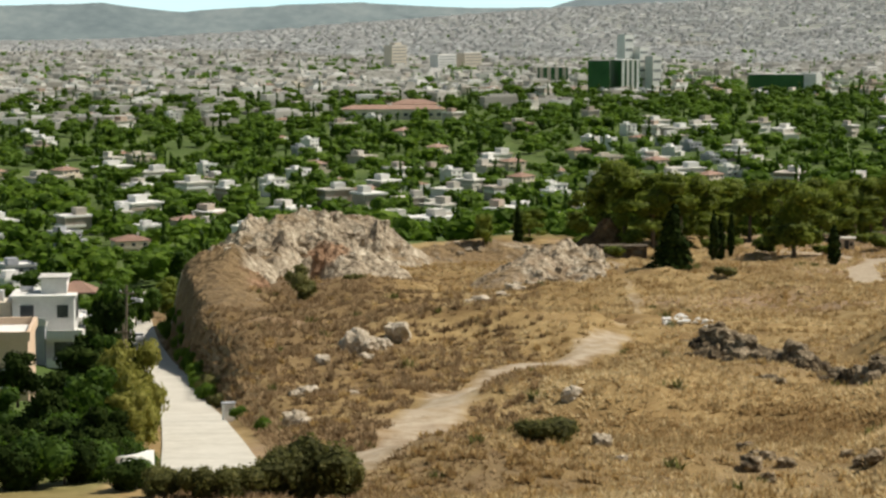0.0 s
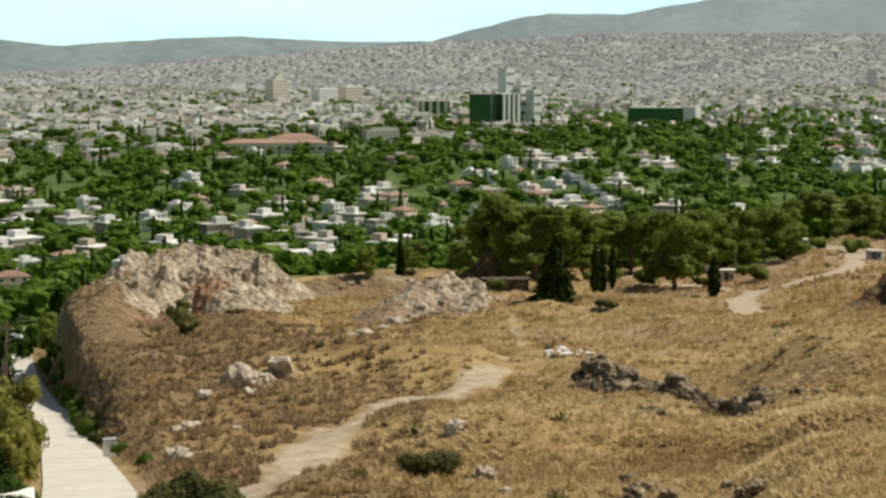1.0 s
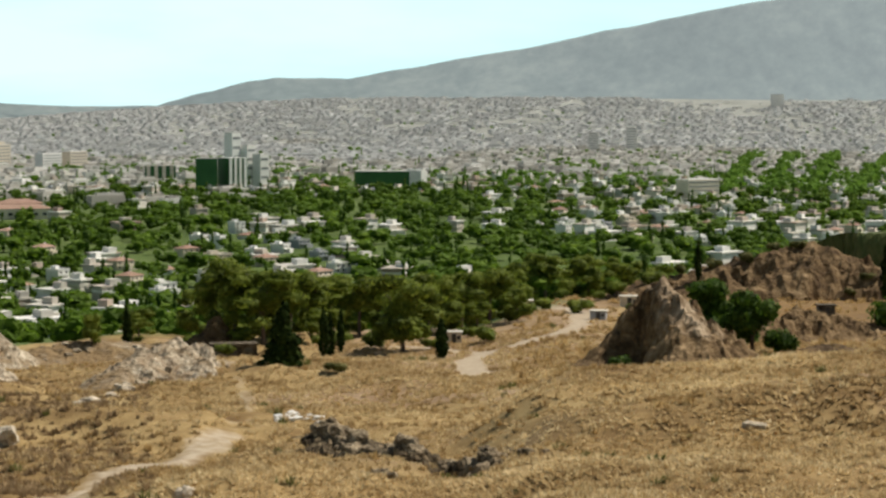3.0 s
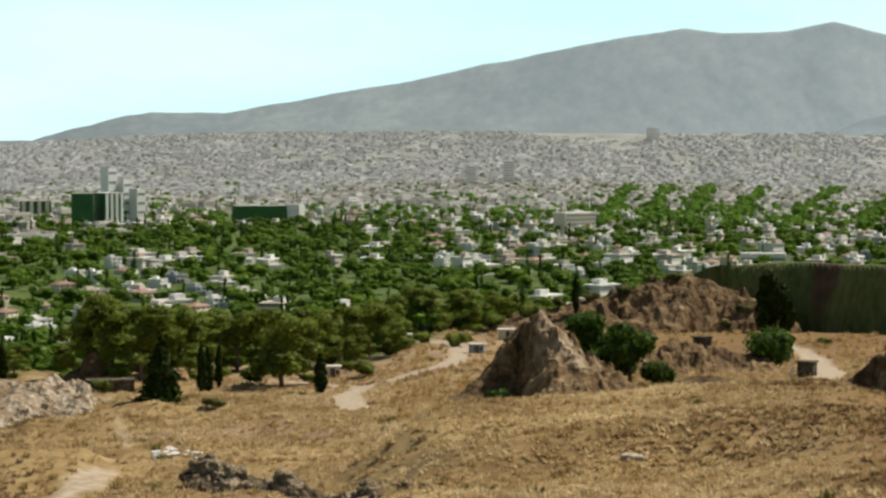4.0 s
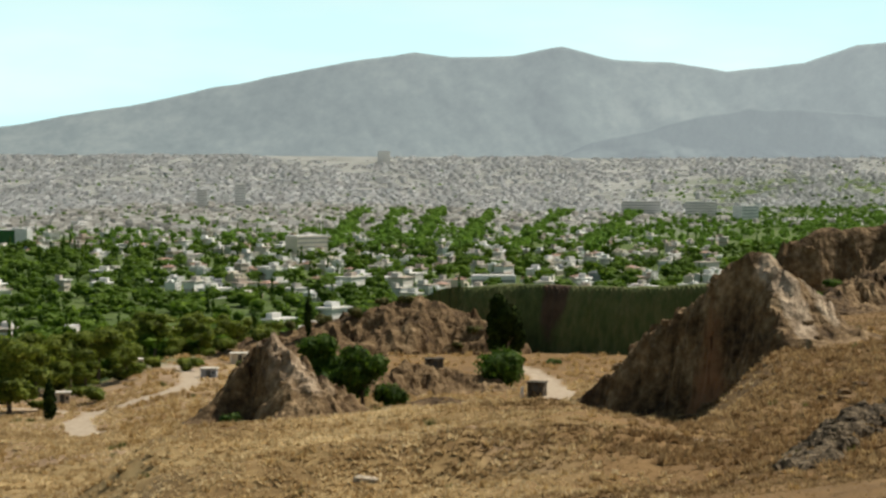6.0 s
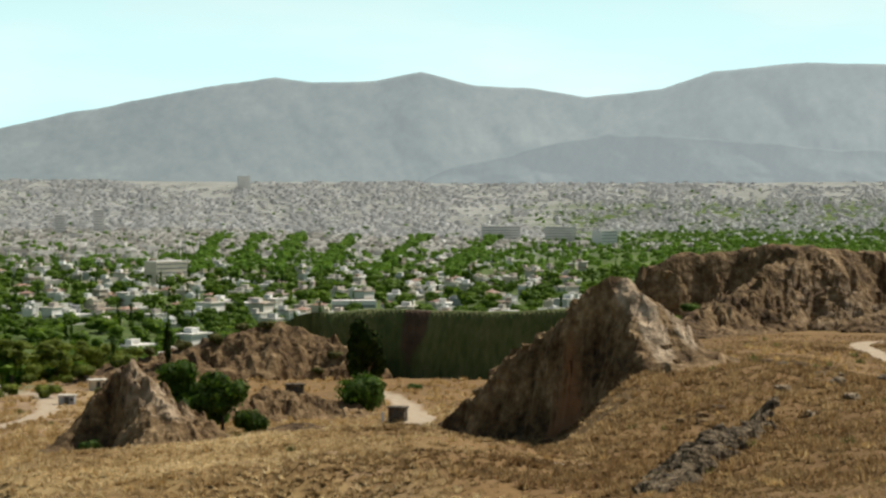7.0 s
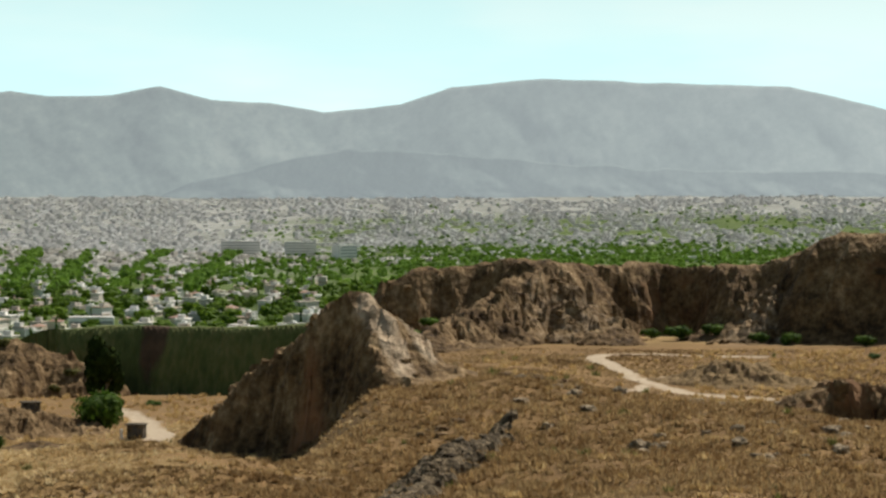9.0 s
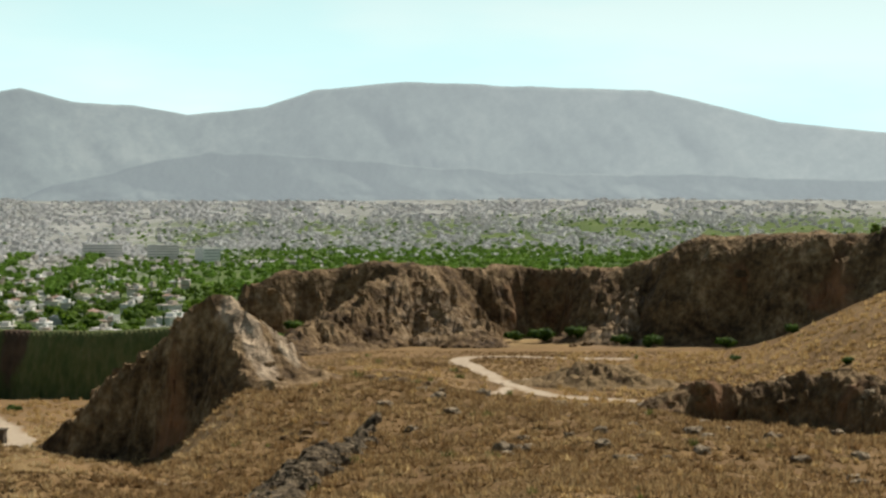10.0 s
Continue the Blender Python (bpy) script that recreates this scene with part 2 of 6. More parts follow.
M_WALLGREEN = material("overgrown_quarry_face", [(0.32, (0.04, 0.055, 0.016)), (0.48, (0.085, 0.105, 0.032)), (0.6, (0.14, 0.14, 0.055)), (0.7, (0.20, 0.155, 0.09))], scale=0.12, fine=6, fine_amount=0.45, bump=1.0, bump_scale=0.8, bump_distance=0.6, stretch=(1, 1, 0.35))
add_mask(M_WALLGREEN, "rust", (0.055, 0.035, 0.02), (0.10, 0.065, 0.04), 0.3)
M_ROAD = material("worn_concrete_road", [(0.3, (0.40, 0.37, 0.31)), (0.5, (0.54, 0.505, 0.435)), (0.7, (0.66, 0.625, 0.55))], scale=0.25, fine=8, fine_amount=0.4, bump=0.2)
M_LEAF_PINE = material("pine_foliage", [(0.3, (0.028, 0.062, 0.006)), (0.5, (0.058, 0.112, 0.011)), (0.7, (0.10, 0.17, 0.02))], scale=0.25, fine=8, island=0.35, bump=0, rough=0.7)
M_LEAF_GREEN = material("broadleaf_foliage", [(0.3, (0.042, 0.085, 0.007)), (0.5, (0.10, 0.178, 0.014)), (0.7, (0.18, 0.275, 0.03))], scale=0.03, fine=10, island=0.25, bump=0, rough=0.7)
M_LEAF_EUCA = material("eucalyptus_foliage", [(0.3, (0.075, 0.10, 0.010)), (0.5, (0.145, 0.19, 0.020)), (0.7, (0.24, 0.28, 0.045))], scale=0.2, fine=8, island=0.4, bump=0, rough=0.65)
M_LEAF_CYP = material("cypress_foliage", [(0.3, (0.008, 0.015, 0.003)), (0.5, (0.016, 0.028, 0.005)), (0.7, (0.032, 0.048, 0.009))], scale=0.5, fine=6, island=0.3, bump=0, rough=0.95, spec=0.05)
M_LEAF_OLIVE = material("olive_foliage", [(0.3, (0.065, 0.068, 0.018)), (0.5, (0.13, 0.13, 0.036)), (0.7, (0.22, 0.21, 0.07))], scale=0.4, fine=6, island=0.35, bump=0, rough=0.7)
M_LEAF_YELLOW = material("feathery_foliage", [(0.3, (0.13, 0.13, 0.022)), (0.5, (0.24, 0.235, 0.045)), (0.7, (0.36, 0.34, 0.085))], scale=0.4, fine=6, island=0.35, bump=0, rough=0.7)
let_light_through(M_LEAF_YELLOW, 0.5)
M_BARK = material("bark", [(0.3, (0.07, 0.05, 0.035)), (0.7, (0.22, 0.17, 0.12))], scale=1.5, fine=6, bump=0.6)
M_RUSSET = material("russet_scrub", [(0.36, (0.17, 0.098, 0.040)), (0.5, (0.29, 0.19, 0.085)), (0.63, (0.43, 0.31, 0.155))], scale=0.15, fine=8, island=0.3, bump=0)
M_STRAW = material("dry_grass", [(0.36, (0.26, 0.165, 0.07)), (0.45, (0.42, 0.295, 0.14)), (0.54, (0.56, 0.425, 0.22)), (0.63, (0.72, 0.59, 0.36))], scale=0.08, fine=10, fine_amount=0.3, island=0.22, bump=0)
M_TAWNY = material("tawny_grass", [(0.36, (0.085, 0.046, 0.016)), (0.45, (0.175, 0.112, 0.048)), (0.54, (0.255, 0.172, 0.078)), (0.64, (0.38, 0.275, 0.14))], scale=0.08, fine=10, fine_amount=0.3, island=0.2, bump=0)
M_SCRUB = material("withered_scrub", [(0.36, (0.30, 0.19, 0.075)), (0.5, (0.47, 0.325, 0.14)), (0.63, (0.60, 0.45, 0.22))], scale=0.15, fine=8, island=0.3, bump=0)
for leafy in (M_LEAF_PINE, M_LEAF_GREEN, M_LEAF_EUCA, M_LEAF_OLIVE, M_STRAW, M_TAWNY, M_SCRUB, M_RUSSET):
    let_light_through(leafy, 0.5)
M_WHITE = material("white_render", [(0.3, (0.62, 0.60, 0.56)), (0.6, (0.78, 0.77, 0.74))], scale=0.4, fine=10, bump=0.1, randomly=0.2)
M_CREAM = material("cream_render", [(0.3, (0.50, 0.43, 0.34)), (0.6, (0.66, 0.59, 0.48))], scale=0.4, fine=10, bump=0.1, randomly=0.2)
M_GREY = material("grey_render", [(0.3, (0.27, 0.28, 0.30)), (0.6, (0.37, 0.38, 0.40))], scale=0.4, fine=10, bump=0.1)
M_PEACH = material("peach_render", [(0.3, (0.56, 0.40, 0.28)), (0.6, (0.68, 0.51, 0.37))], scale=0.4, fine=10, bump=0.1)
M_TILE = material("clay_roof_tiles", [(0.3, (0.22, 0.135, 0.10)), (0.5, (0.29, 0.185, 0.14)), (0.7, (0.37, 0.25, 0.195))], scale=0.5, fine=8, bump=0.5, randomly=0.25)
M_FLATROOF = material("flat_roof", [(0.3, (0.46, 0.445, 0.41)), (0.6, (0.76, 0.74, 0.70))], scale=0.3, fine=8, bump=0.1, randomly=0.3)
M_GLASS = material("dark_window", [(0.3, (0.03, 0.035, 0.04)), (0.7, (0.07, 0.075, 0.08))], scale=0.5, rough=0.15, spec=0.5, bump=0)
M_GREENGLASS = material("green_curtain_wall", [(0.3, (0.016, 0.075, 0.018)), (0.7, (0.045, 0.14, 0.04))], scale=0.1, rough=0.5, spec=0.25, bump=0)
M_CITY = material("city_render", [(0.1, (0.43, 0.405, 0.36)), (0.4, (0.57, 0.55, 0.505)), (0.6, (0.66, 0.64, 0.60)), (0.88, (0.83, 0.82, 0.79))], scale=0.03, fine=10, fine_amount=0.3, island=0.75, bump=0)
# cooler, narrower greys: the haze of distance is put into the colour
M_CITY_FAR = material("hazed_concrete", [(0.1, (0.54, 0.54, 0.53)), (0.4, (0.62, 0.62, 0.61)), (0.6, (0.68, 0.68, 0.67)), (0.9, (0.84, 0.84, 0.83))], scale=0.03, fine=10, fine_amount=0.3, island=0.75, bump=0)
# walls let sun through, so shaded fronts brighten as if by haze
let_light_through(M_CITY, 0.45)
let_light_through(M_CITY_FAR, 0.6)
M_MOUNTAIN = material("haze_glow_mountain", [(0.36, (0.02, 0.04, 0.036)), (0.5, (0.062, 0.086, 0.078)), (0.62, (0.115, 0.135, 0.12))], scale=0.005, fine=7, fine_amount=0.4, bump=0, stretch=(1, 1, 0.6))
# emission puts a blue haze glow into the ridge, stronger towards the sun
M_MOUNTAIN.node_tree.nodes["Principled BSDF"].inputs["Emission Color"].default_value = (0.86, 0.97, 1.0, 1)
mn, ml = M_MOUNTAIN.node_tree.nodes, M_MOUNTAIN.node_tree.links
across, haze_glow = mn.new("ShaderNodeSeparateXYZ"), mn.new("ShaderNodeMapRange")
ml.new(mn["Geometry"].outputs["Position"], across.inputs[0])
ml.new(across.outputs["X"], haze_glow.inputs["Value"])
haze_glow.inputs["From Min"].default_value, haze_glow.inputs["From Max"].default_value = 0, 3300
haze_glow.inputs["To Min"].default_value, haze_glow.inputs["To Max"].default_value = 0.155, 0.325
ml.new(haze_glow.outputs[0], mn["Principled BSDF"].inputs["Emission Strength"])
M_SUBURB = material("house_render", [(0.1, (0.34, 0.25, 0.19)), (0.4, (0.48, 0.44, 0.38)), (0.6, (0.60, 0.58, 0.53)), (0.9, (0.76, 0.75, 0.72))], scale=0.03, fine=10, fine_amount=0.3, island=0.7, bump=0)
# foothill: a copy with its own strength of painted haze glow
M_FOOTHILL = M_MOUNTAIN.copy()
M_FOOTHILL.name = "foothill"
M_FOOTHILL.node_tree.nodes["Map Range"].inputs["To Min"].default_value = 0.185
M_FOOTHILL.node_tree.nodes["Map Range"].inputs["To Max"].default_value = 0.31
# lighter than near foliage: haze over the far trees is put into the colour
M_LEAF_FAR = material("hazed_street_foliage", [(0.3, (0.085, 0.165, 0.018)), (0.5, (0.15, 0.27, 0.035)), (0.7, (0.22, 0.35, 0.065))], scale=0.03, fine=10, island=0.25, bump=0, rough=0.8)
let_light_through(M_LEAF_FAR, 0.5)
M_THORN = material("grey_brown_scrub", [(0.36, (0.17, 0.112, 0.056)), (0.5, (0.29, 0.20, 0.108)), (0.63, (0.42, 0.305, 0.175))], scale=0.15, fine=8, island=0.25, bump=0)
let_light_through(M_THORN, 0.4)
M_METAL = material("painted_metal", [(0.3, (0.35, 0.35, 0.35)), (0.7, (0.5, 0.5, 0.5))], scale=2, rough=0.4, metal=0.6, bump=0)
M_WOOD = material("weathered_pole_wood", [(0.3, (0.12, 0.09, 0.06)), (0.7, (0.26, 0.21, 0.16))], scale=2, fine=6, bump=0.4)
M_CARPAINT = material("silver_car_paint", [(0.3, (0.55, 0.56, 0.57)), (0.7, (0.65, 0.66, 0.67))], scale=1, rough=0.3, metal=0.0, bump=0)
M_RUBBER = material("black_rubber", [(0.3, (0.02, 0.02, 0.02)), (0.7, (0.04, 0.04, 0.04))], scale=3, bump=0)


# ---- mesh helpers ----
def mesh_object(name, verts, faces, mat, parent=None, label="", smooth_faces=False, attributes=None):
    me = bpy.data.meshes.new(name)
    verts = np.asarray(verts, dtype=np.float32)
    if isinstance(faces, np.ndarray):
        k, count = faces.shape[1], len(faces)
        me.vertices.add(len(verts))
        me.vertices.foreach_set("co", verts.ravel())
        me.loops.add(k * count)
        me.loops.foreach_set("vertex_index", faces.astype(np.int32).ravel())
        me.polygons.add(count)
        me.polygons.foreach_set("loop_start", np.arange(0, k * count, k, dtype=np.int32))
        me.update(calc_edges=True)
    else:
        me.from_pydata(verts.tolist(), [], faces)
    for key, values in (attributes or {}).items():
        me.attributes.new(key, "FLOAT", "POINT").data.foreach_set("value", np.asarray(values, np.float32).ravel())
    me.materials.append(mat)
    me.polygons.foreach_set("use_smooth", [smooth_faces] * len(me.polygons))
    ob = new(name, me)
    if parent is not None:
        ob.parent = parent
    if label:
        ob["label"] = label
    return ob


def part(name, bm, mat, parent=None, label=""):
    """Link a bmesh as one mesh object under a thing or a part."""
    me = bpy.data.meshes.new(name)
    bm.to_mesh(me)
    bm.free()
    me.materials.append(mat)
    ob = new(name, me)
    if parent is not None:
        ob.parent = parent
    if label:
        ob["label"] = label
    return ob


def box(bm, x0, x1, y0, y1, z0, z1, bevel=0.0):
    made = bmesh.ops.create_cube(bm, size=1, matrix=Matrix.LocRotScale(((x0 + x1) / 2, (y0 + y1) / 2, (z0 + z1) / 2), None, (x1 - x0, y1 - y0, z1 - z0)))
    if bevel:
        edges = list({e for v in made["verts"] for e in v.link_edges})
        bmesh.ops.bevel(bm, geom=edges, offset=bevel, segments=1, affect="EDGES")
    return bm


def boxes(*list_of):
    bm = bmesh.new()
    for b in list_of:
        box(bm, *b)
    return bm


def tube(bm, a, b, ra, rb, segments=8):
    a, b = Vector(a), Vector(b)
    turn = (b - a).to_track_quat("Z", "Y").to_matrix().to_4x4()
    bmesh.ops.create_cone(bm, cap_ends=True, segments=segments, radius1=ra, radius2=rb, depth=(b - a).length, matrix=Matrix.Translation((a + b) / 2) @ turn)
    return bm


def grid_faces(nx, ny):
    i = np.arange((nx - 1) * (ny - 1))
    a = i % (nx - 1) + (i // (nx - 1)) * nx
    return np.stack([a, a + 1, a + nx + 1, a + nx], 1)


# ---- ground: one sheet to the horizon ----
PATHS = {  # name: (half width, [(degrees, distance)...])
    "footpath": (1.7, [(-2.6, 96), (-1.4, 103), (-0.4, 122), (0.5, 150), (1.6, 172), (3.3, 192), (4.4, 210)]),
    "upper_path": (0.55, [(4.4, 210), (4.95, 240), (4.85, 290), (4.4, 345)]),
    "track": (1.9, [(10.75, 318), (10.5, 338), (10.45, 358), (10.9, 378), (12.0, 390), (13.0, 406), (13.4, 432), (13.2, 460), (12.5, 474), (12.0, 492)]),
    "spur": (1.2, [(10.9, 380), (9.6, 400), (7.6, 410)]),
    "hauling": (2.2, [(22.4, 365), (22.6, 385), (22.1, 430), (21.2, 470)]),
    "loop": (1.6, [(37.6, 408), (35.0, 416), (33.7, 412), (33.5, 400), (34.0, 376), (34.6, 352), (35.8, 334), (38.3, 322), (41.0, 310), (44, 300)]),
    "inner_loop": (1.1, [(34.6, 352), (35.4, 362), (36.4, 372)]),
    "cross_path": (0.8, [(34.8, 345), (34.4, 322), (33.6, 300)]),
    "gully": (1.3, [(25.4, 196), (26.4, 196), (27.2, 198)]),
}


def ground_roughness(x, y):
    r = np.hypot(x, y)
    hill = 1 - smooth(560, 720, r)
    rough = 1.4 * fbm(x / 38, y / 38, 0.3, 3) + 1.1 * fbm(x / 11, y / 11, 4.2, 2) + 0.30 * fbm(x / 3.6, y / 3.6, 1.2, 2)
    a = np.degrees(np.arctan2(x, y))
    calm = 1 - 0.75 * smooth(270, 310, r) * smooth(6, 9, a) * (1 - 0.5 * smooth(14, 16, a) * (1 - smooth(24, 27, a))) - 0.2 * smooth(270, 310, r) * smooth(30, 33, a)
    calm = calm * (1 - 0.4 * smooth(24, 28, a))
    calm = calm * (1 - 0.55 * smooth(195, 225, r) * (1 - smooth(290, 330, r)) * smooth(10, 13, a) * (1 - smooth(26, 29, a)))
    return rough * hill * smooth(76, 122, r) * calm


xs = np.concatenate([-np.geomspace(6000, 118, 34)[:-1], np.arange(-118, 350, 1.25), np.geomspace(350, 6500, 40)])
ys = np.concatenate([-np.geomspace(4000, 12, 22)[:-1], np.arange(-12, 60, 6), np.arange(60, 520, 1.25), np.geomspace(520, 5200, 70)])
gx, gy = np.meshgrid(xs, ys)
gr, ga = np.hypot(gx, gy), np.degrees(np.arctan2(gx, gy))
track = np.zeros(gx.shape)
for half, line in PATHS.values():
    d, _, _ = near_line(gx, gy, [polar(a, r)[:2] for a, r in line])
    track = np.maximum(track, (0.72 if half == 1.7 else 0.45 if half == 0.55 else 0.9) * (1 - smooth(half * 0.6, half * 1.9, d + 0.8 * fbm(gx / 6, gy / 6, 2.0, 2))))
road_line = [polar(a, r) for a, r in ((-5.75, 86), (-5.95, 100), (-6.05, 115), (-6.4, 165), (-6.75, 215), (-7.1, 275), (-7.5, 345), (-7.7, 450), (-7.75, 520))]
road_d, _, _ = near_line(gx, gy, road_line)
rough = ground_roughness(gx, gy) * (1 - 0.75 * track) * smooth(2.5, 9, road_d)
gz = height(gx, gy) + rough
bed = smooth(2.8, 5.5, road_d)
gz = np.where(gr < 600, (EYE - np.interp(gr, R_ROAD, D_ROAD)) * (1 - bed) + gz * bed, gz)
garden = smooth(-7.9, -8.6, ga) * smooth(60, 110, gr)
wood_floor = garden + smooth(430, 520, gr) * (1 - smooth(12, 15, ga)) + smooth(560, 640, gr)
scrub = np.clip(0.55 * smooth(0.1, 0.9, fbm(gx / 30, gy / 30, 7.7, 3)) + 0.5 * (1 - smooth(-2.5, 0.5, ga)) * smooth(130, 200, gr), 0, 1) * (1 - smooth(11, 15, ga) * 0.7)
bare = 0.75 * smooth(0.35, 1.0, fbm(gx / 22, gy / 22, 3.1, 3)) + 0.5 * smooth(300, 420, gr) * smooth(12, 17, ga) * (1 - smooth(27, 30, ga)) + 0.65 * smooth(300, 345, gr) * smooth(6, 8, ga) * (1 - smooth(13, 15, ga))
ground = mesh_object("ground", np.stack([gx, gy, gz], -1).reshape(-1, 3), grid_faces(len(xs), len(ys)), M_GROUND, smooth_faces=True,
                     attributes={"track": track, "tawny": np.maximum(0.85 * smooth(13, 27, ga) * (1 - smooth(420, 500, gr)), 0.7 * smooth(240, 270, gr) * smooth(13, 16, ga) * (1 - smooth(27, 28, ga)) * (1 - smooth(500, 560, gr))), "plain": np.clip(wood_floor, 0, 1), "town": smooth(1900, 2600, gr) * (1 - smooth(22, 30, ga) * (1 - smooth(3900, 4200, gr))), "scrub": scrub, "bare": np.clip(bare, 0, 1)})
tagged(ground, "dry grassy hillside with worn earth paths above a plain", "ground", kind="structure")


def surface(x, y):
    """The height of the ground sheet as built."""
    i = int(np.clip(np.searchsorted(xs, x) - 1, 0, len(xs) - 2))
    j = int(np.clip(np.searchsorted(ys, y) - 1, 0, len(ys) - 2))
    u, v = (x - xs[i]) / (xs[i + 1] - xs[i]), (y - ys[j]) / (ys[j + 1] - ys[j])
    return float((gz[j, i] * (1 - u) + gz[j, i + 1] * u) * (1 - v) + (gz[j + 1, i] * (1 - u) + gz[j + 1, i + 1] * u) * v)


def surfaces(x, y):
    i = np.clip(np.searchsorted(xs, x) - 1, 0, len(xs) - 2)
    j = np.clip(np.searchsorted(ys, y) - 1, 0, len(ys) - 2)
    u, v = (x - xs[i]) / (xs[i + 1] - xs[i]), (y - ys[j]) / (ys[j + 1] - ys[j])
    return (gz[j, i] * (1 - u) + gz[j, i + 1] * u) * (1 - v) + (gz[j + 1, i] * (1 - u) + gz[j + 1, i + 1] * u) * v


def bm_strip(points, half, lift, step=3.0):
    """A ribbon along a line that lies on the ground."""
    verts, faces = [], []
    fine = []
    for (ax, ay, *_), (bx, by, *_) in zip(points, points[1:]):
        n = max(2, int(math.hypot(bx - ax, by - ay) / step))
        fine += [(ax + (bx - ax) * k / n, ay + (by - ay) * k / n) for k in range(n)]
    fine.append(points[-1][:2])
    fine = np.array(fine)
    for _ in range(6):
        fine[1:-1] = (fine[:-2] + 2 * fine[1:-1] + fine[2:]) / 4
    for k, (x, y) in enumerate(fine):
        a, b = fine[max(k - 1, 0)], fine[min(k + 1, len(fine) - 1)]
        d = (b - a) / np.hypot(*(b - a))
        z = max(surface(x - d[1] * half, y + d[0] * half), surface(x, y), surface(x + d[1] * half, y - d[0] * half)) + lift
        verts += [(x - d[1] * half, y + d[0] * half, z), (x + d[1] * half, y - d[0] * half, z),
                  (x - d[1] * half, y + d[0] * half, z - 0.8), (x + d[1] * half, y - d[0] * half, z - 0.8)]
        if k:
            q = 4 * k
            faces += [(q - 4, q - 3, q + 1, q), (q - 2, q - 4, q, q + 2), (q - 3, q - 1, q + 3, q + 1)]
    return verts, faces


v, f = bm_strip(road_line, 2.15, 0.1)
tagged(mesh_object("road", v, f, M_ROAD, smooth_faces=False), "pale concrete lane running downhill beside a rocky bank", "road", kind="structure")


# ---- rock masses ----
ROCKS = []


def top_at(x, y):
    """The height of ground or rock at a place, whichever is higher."""
    best = surface(x, y)
    for ax, ay, z in ROCKS:
        if ax[0] < x < ax[-1] and ay[0] < y < ay[-1]:
            i, j = int((x - ax[0]) / (ax[1] - ax[0])), int((y - ay[0]) / (ay[1] - ay[0]))
            best = max(best, float(z[j, i]))
    return best


def facets(x, y, size, seed):
    """Tilted blocks, each with a level and a slope of its own, parted by cracks."""
    gx0, gy0 = x / size, y / size
    ci, cj = np.floor(gx0).astype(np.int64), np.floor(gy0).astype(np.int64)
    best, second = np.full(x.shape, 9.0), np.full(x.shape, 9.0)
    out = np.zeros(x.shape)
    for di in (-1, 0, 1):
        for dj in (-1, 0, 1):
            i, j = ci + di, cj + dj
            dx, dy = gx0 - i - lattice(i, j, seed), gy0 - j - lattice(i, j, seed + 1)
            d = np.hypot(dx, dy)
            value = lattice(i, j, seed + 2) - 0.5 + 1.5 * ((lattice(i, j, seed + 3) - 0.5) * dx + (lattice(i, j, seed + 4) - 0.5) * dy)
            closer = d < best
            second = np.where(closer, best, np.minimum(second, d))
            out = np.where(closer, value, out)
            best = np.where(closer, d, best)
    return out - 0.45 * (1 - smooth(0.0, 0.16, second - best))


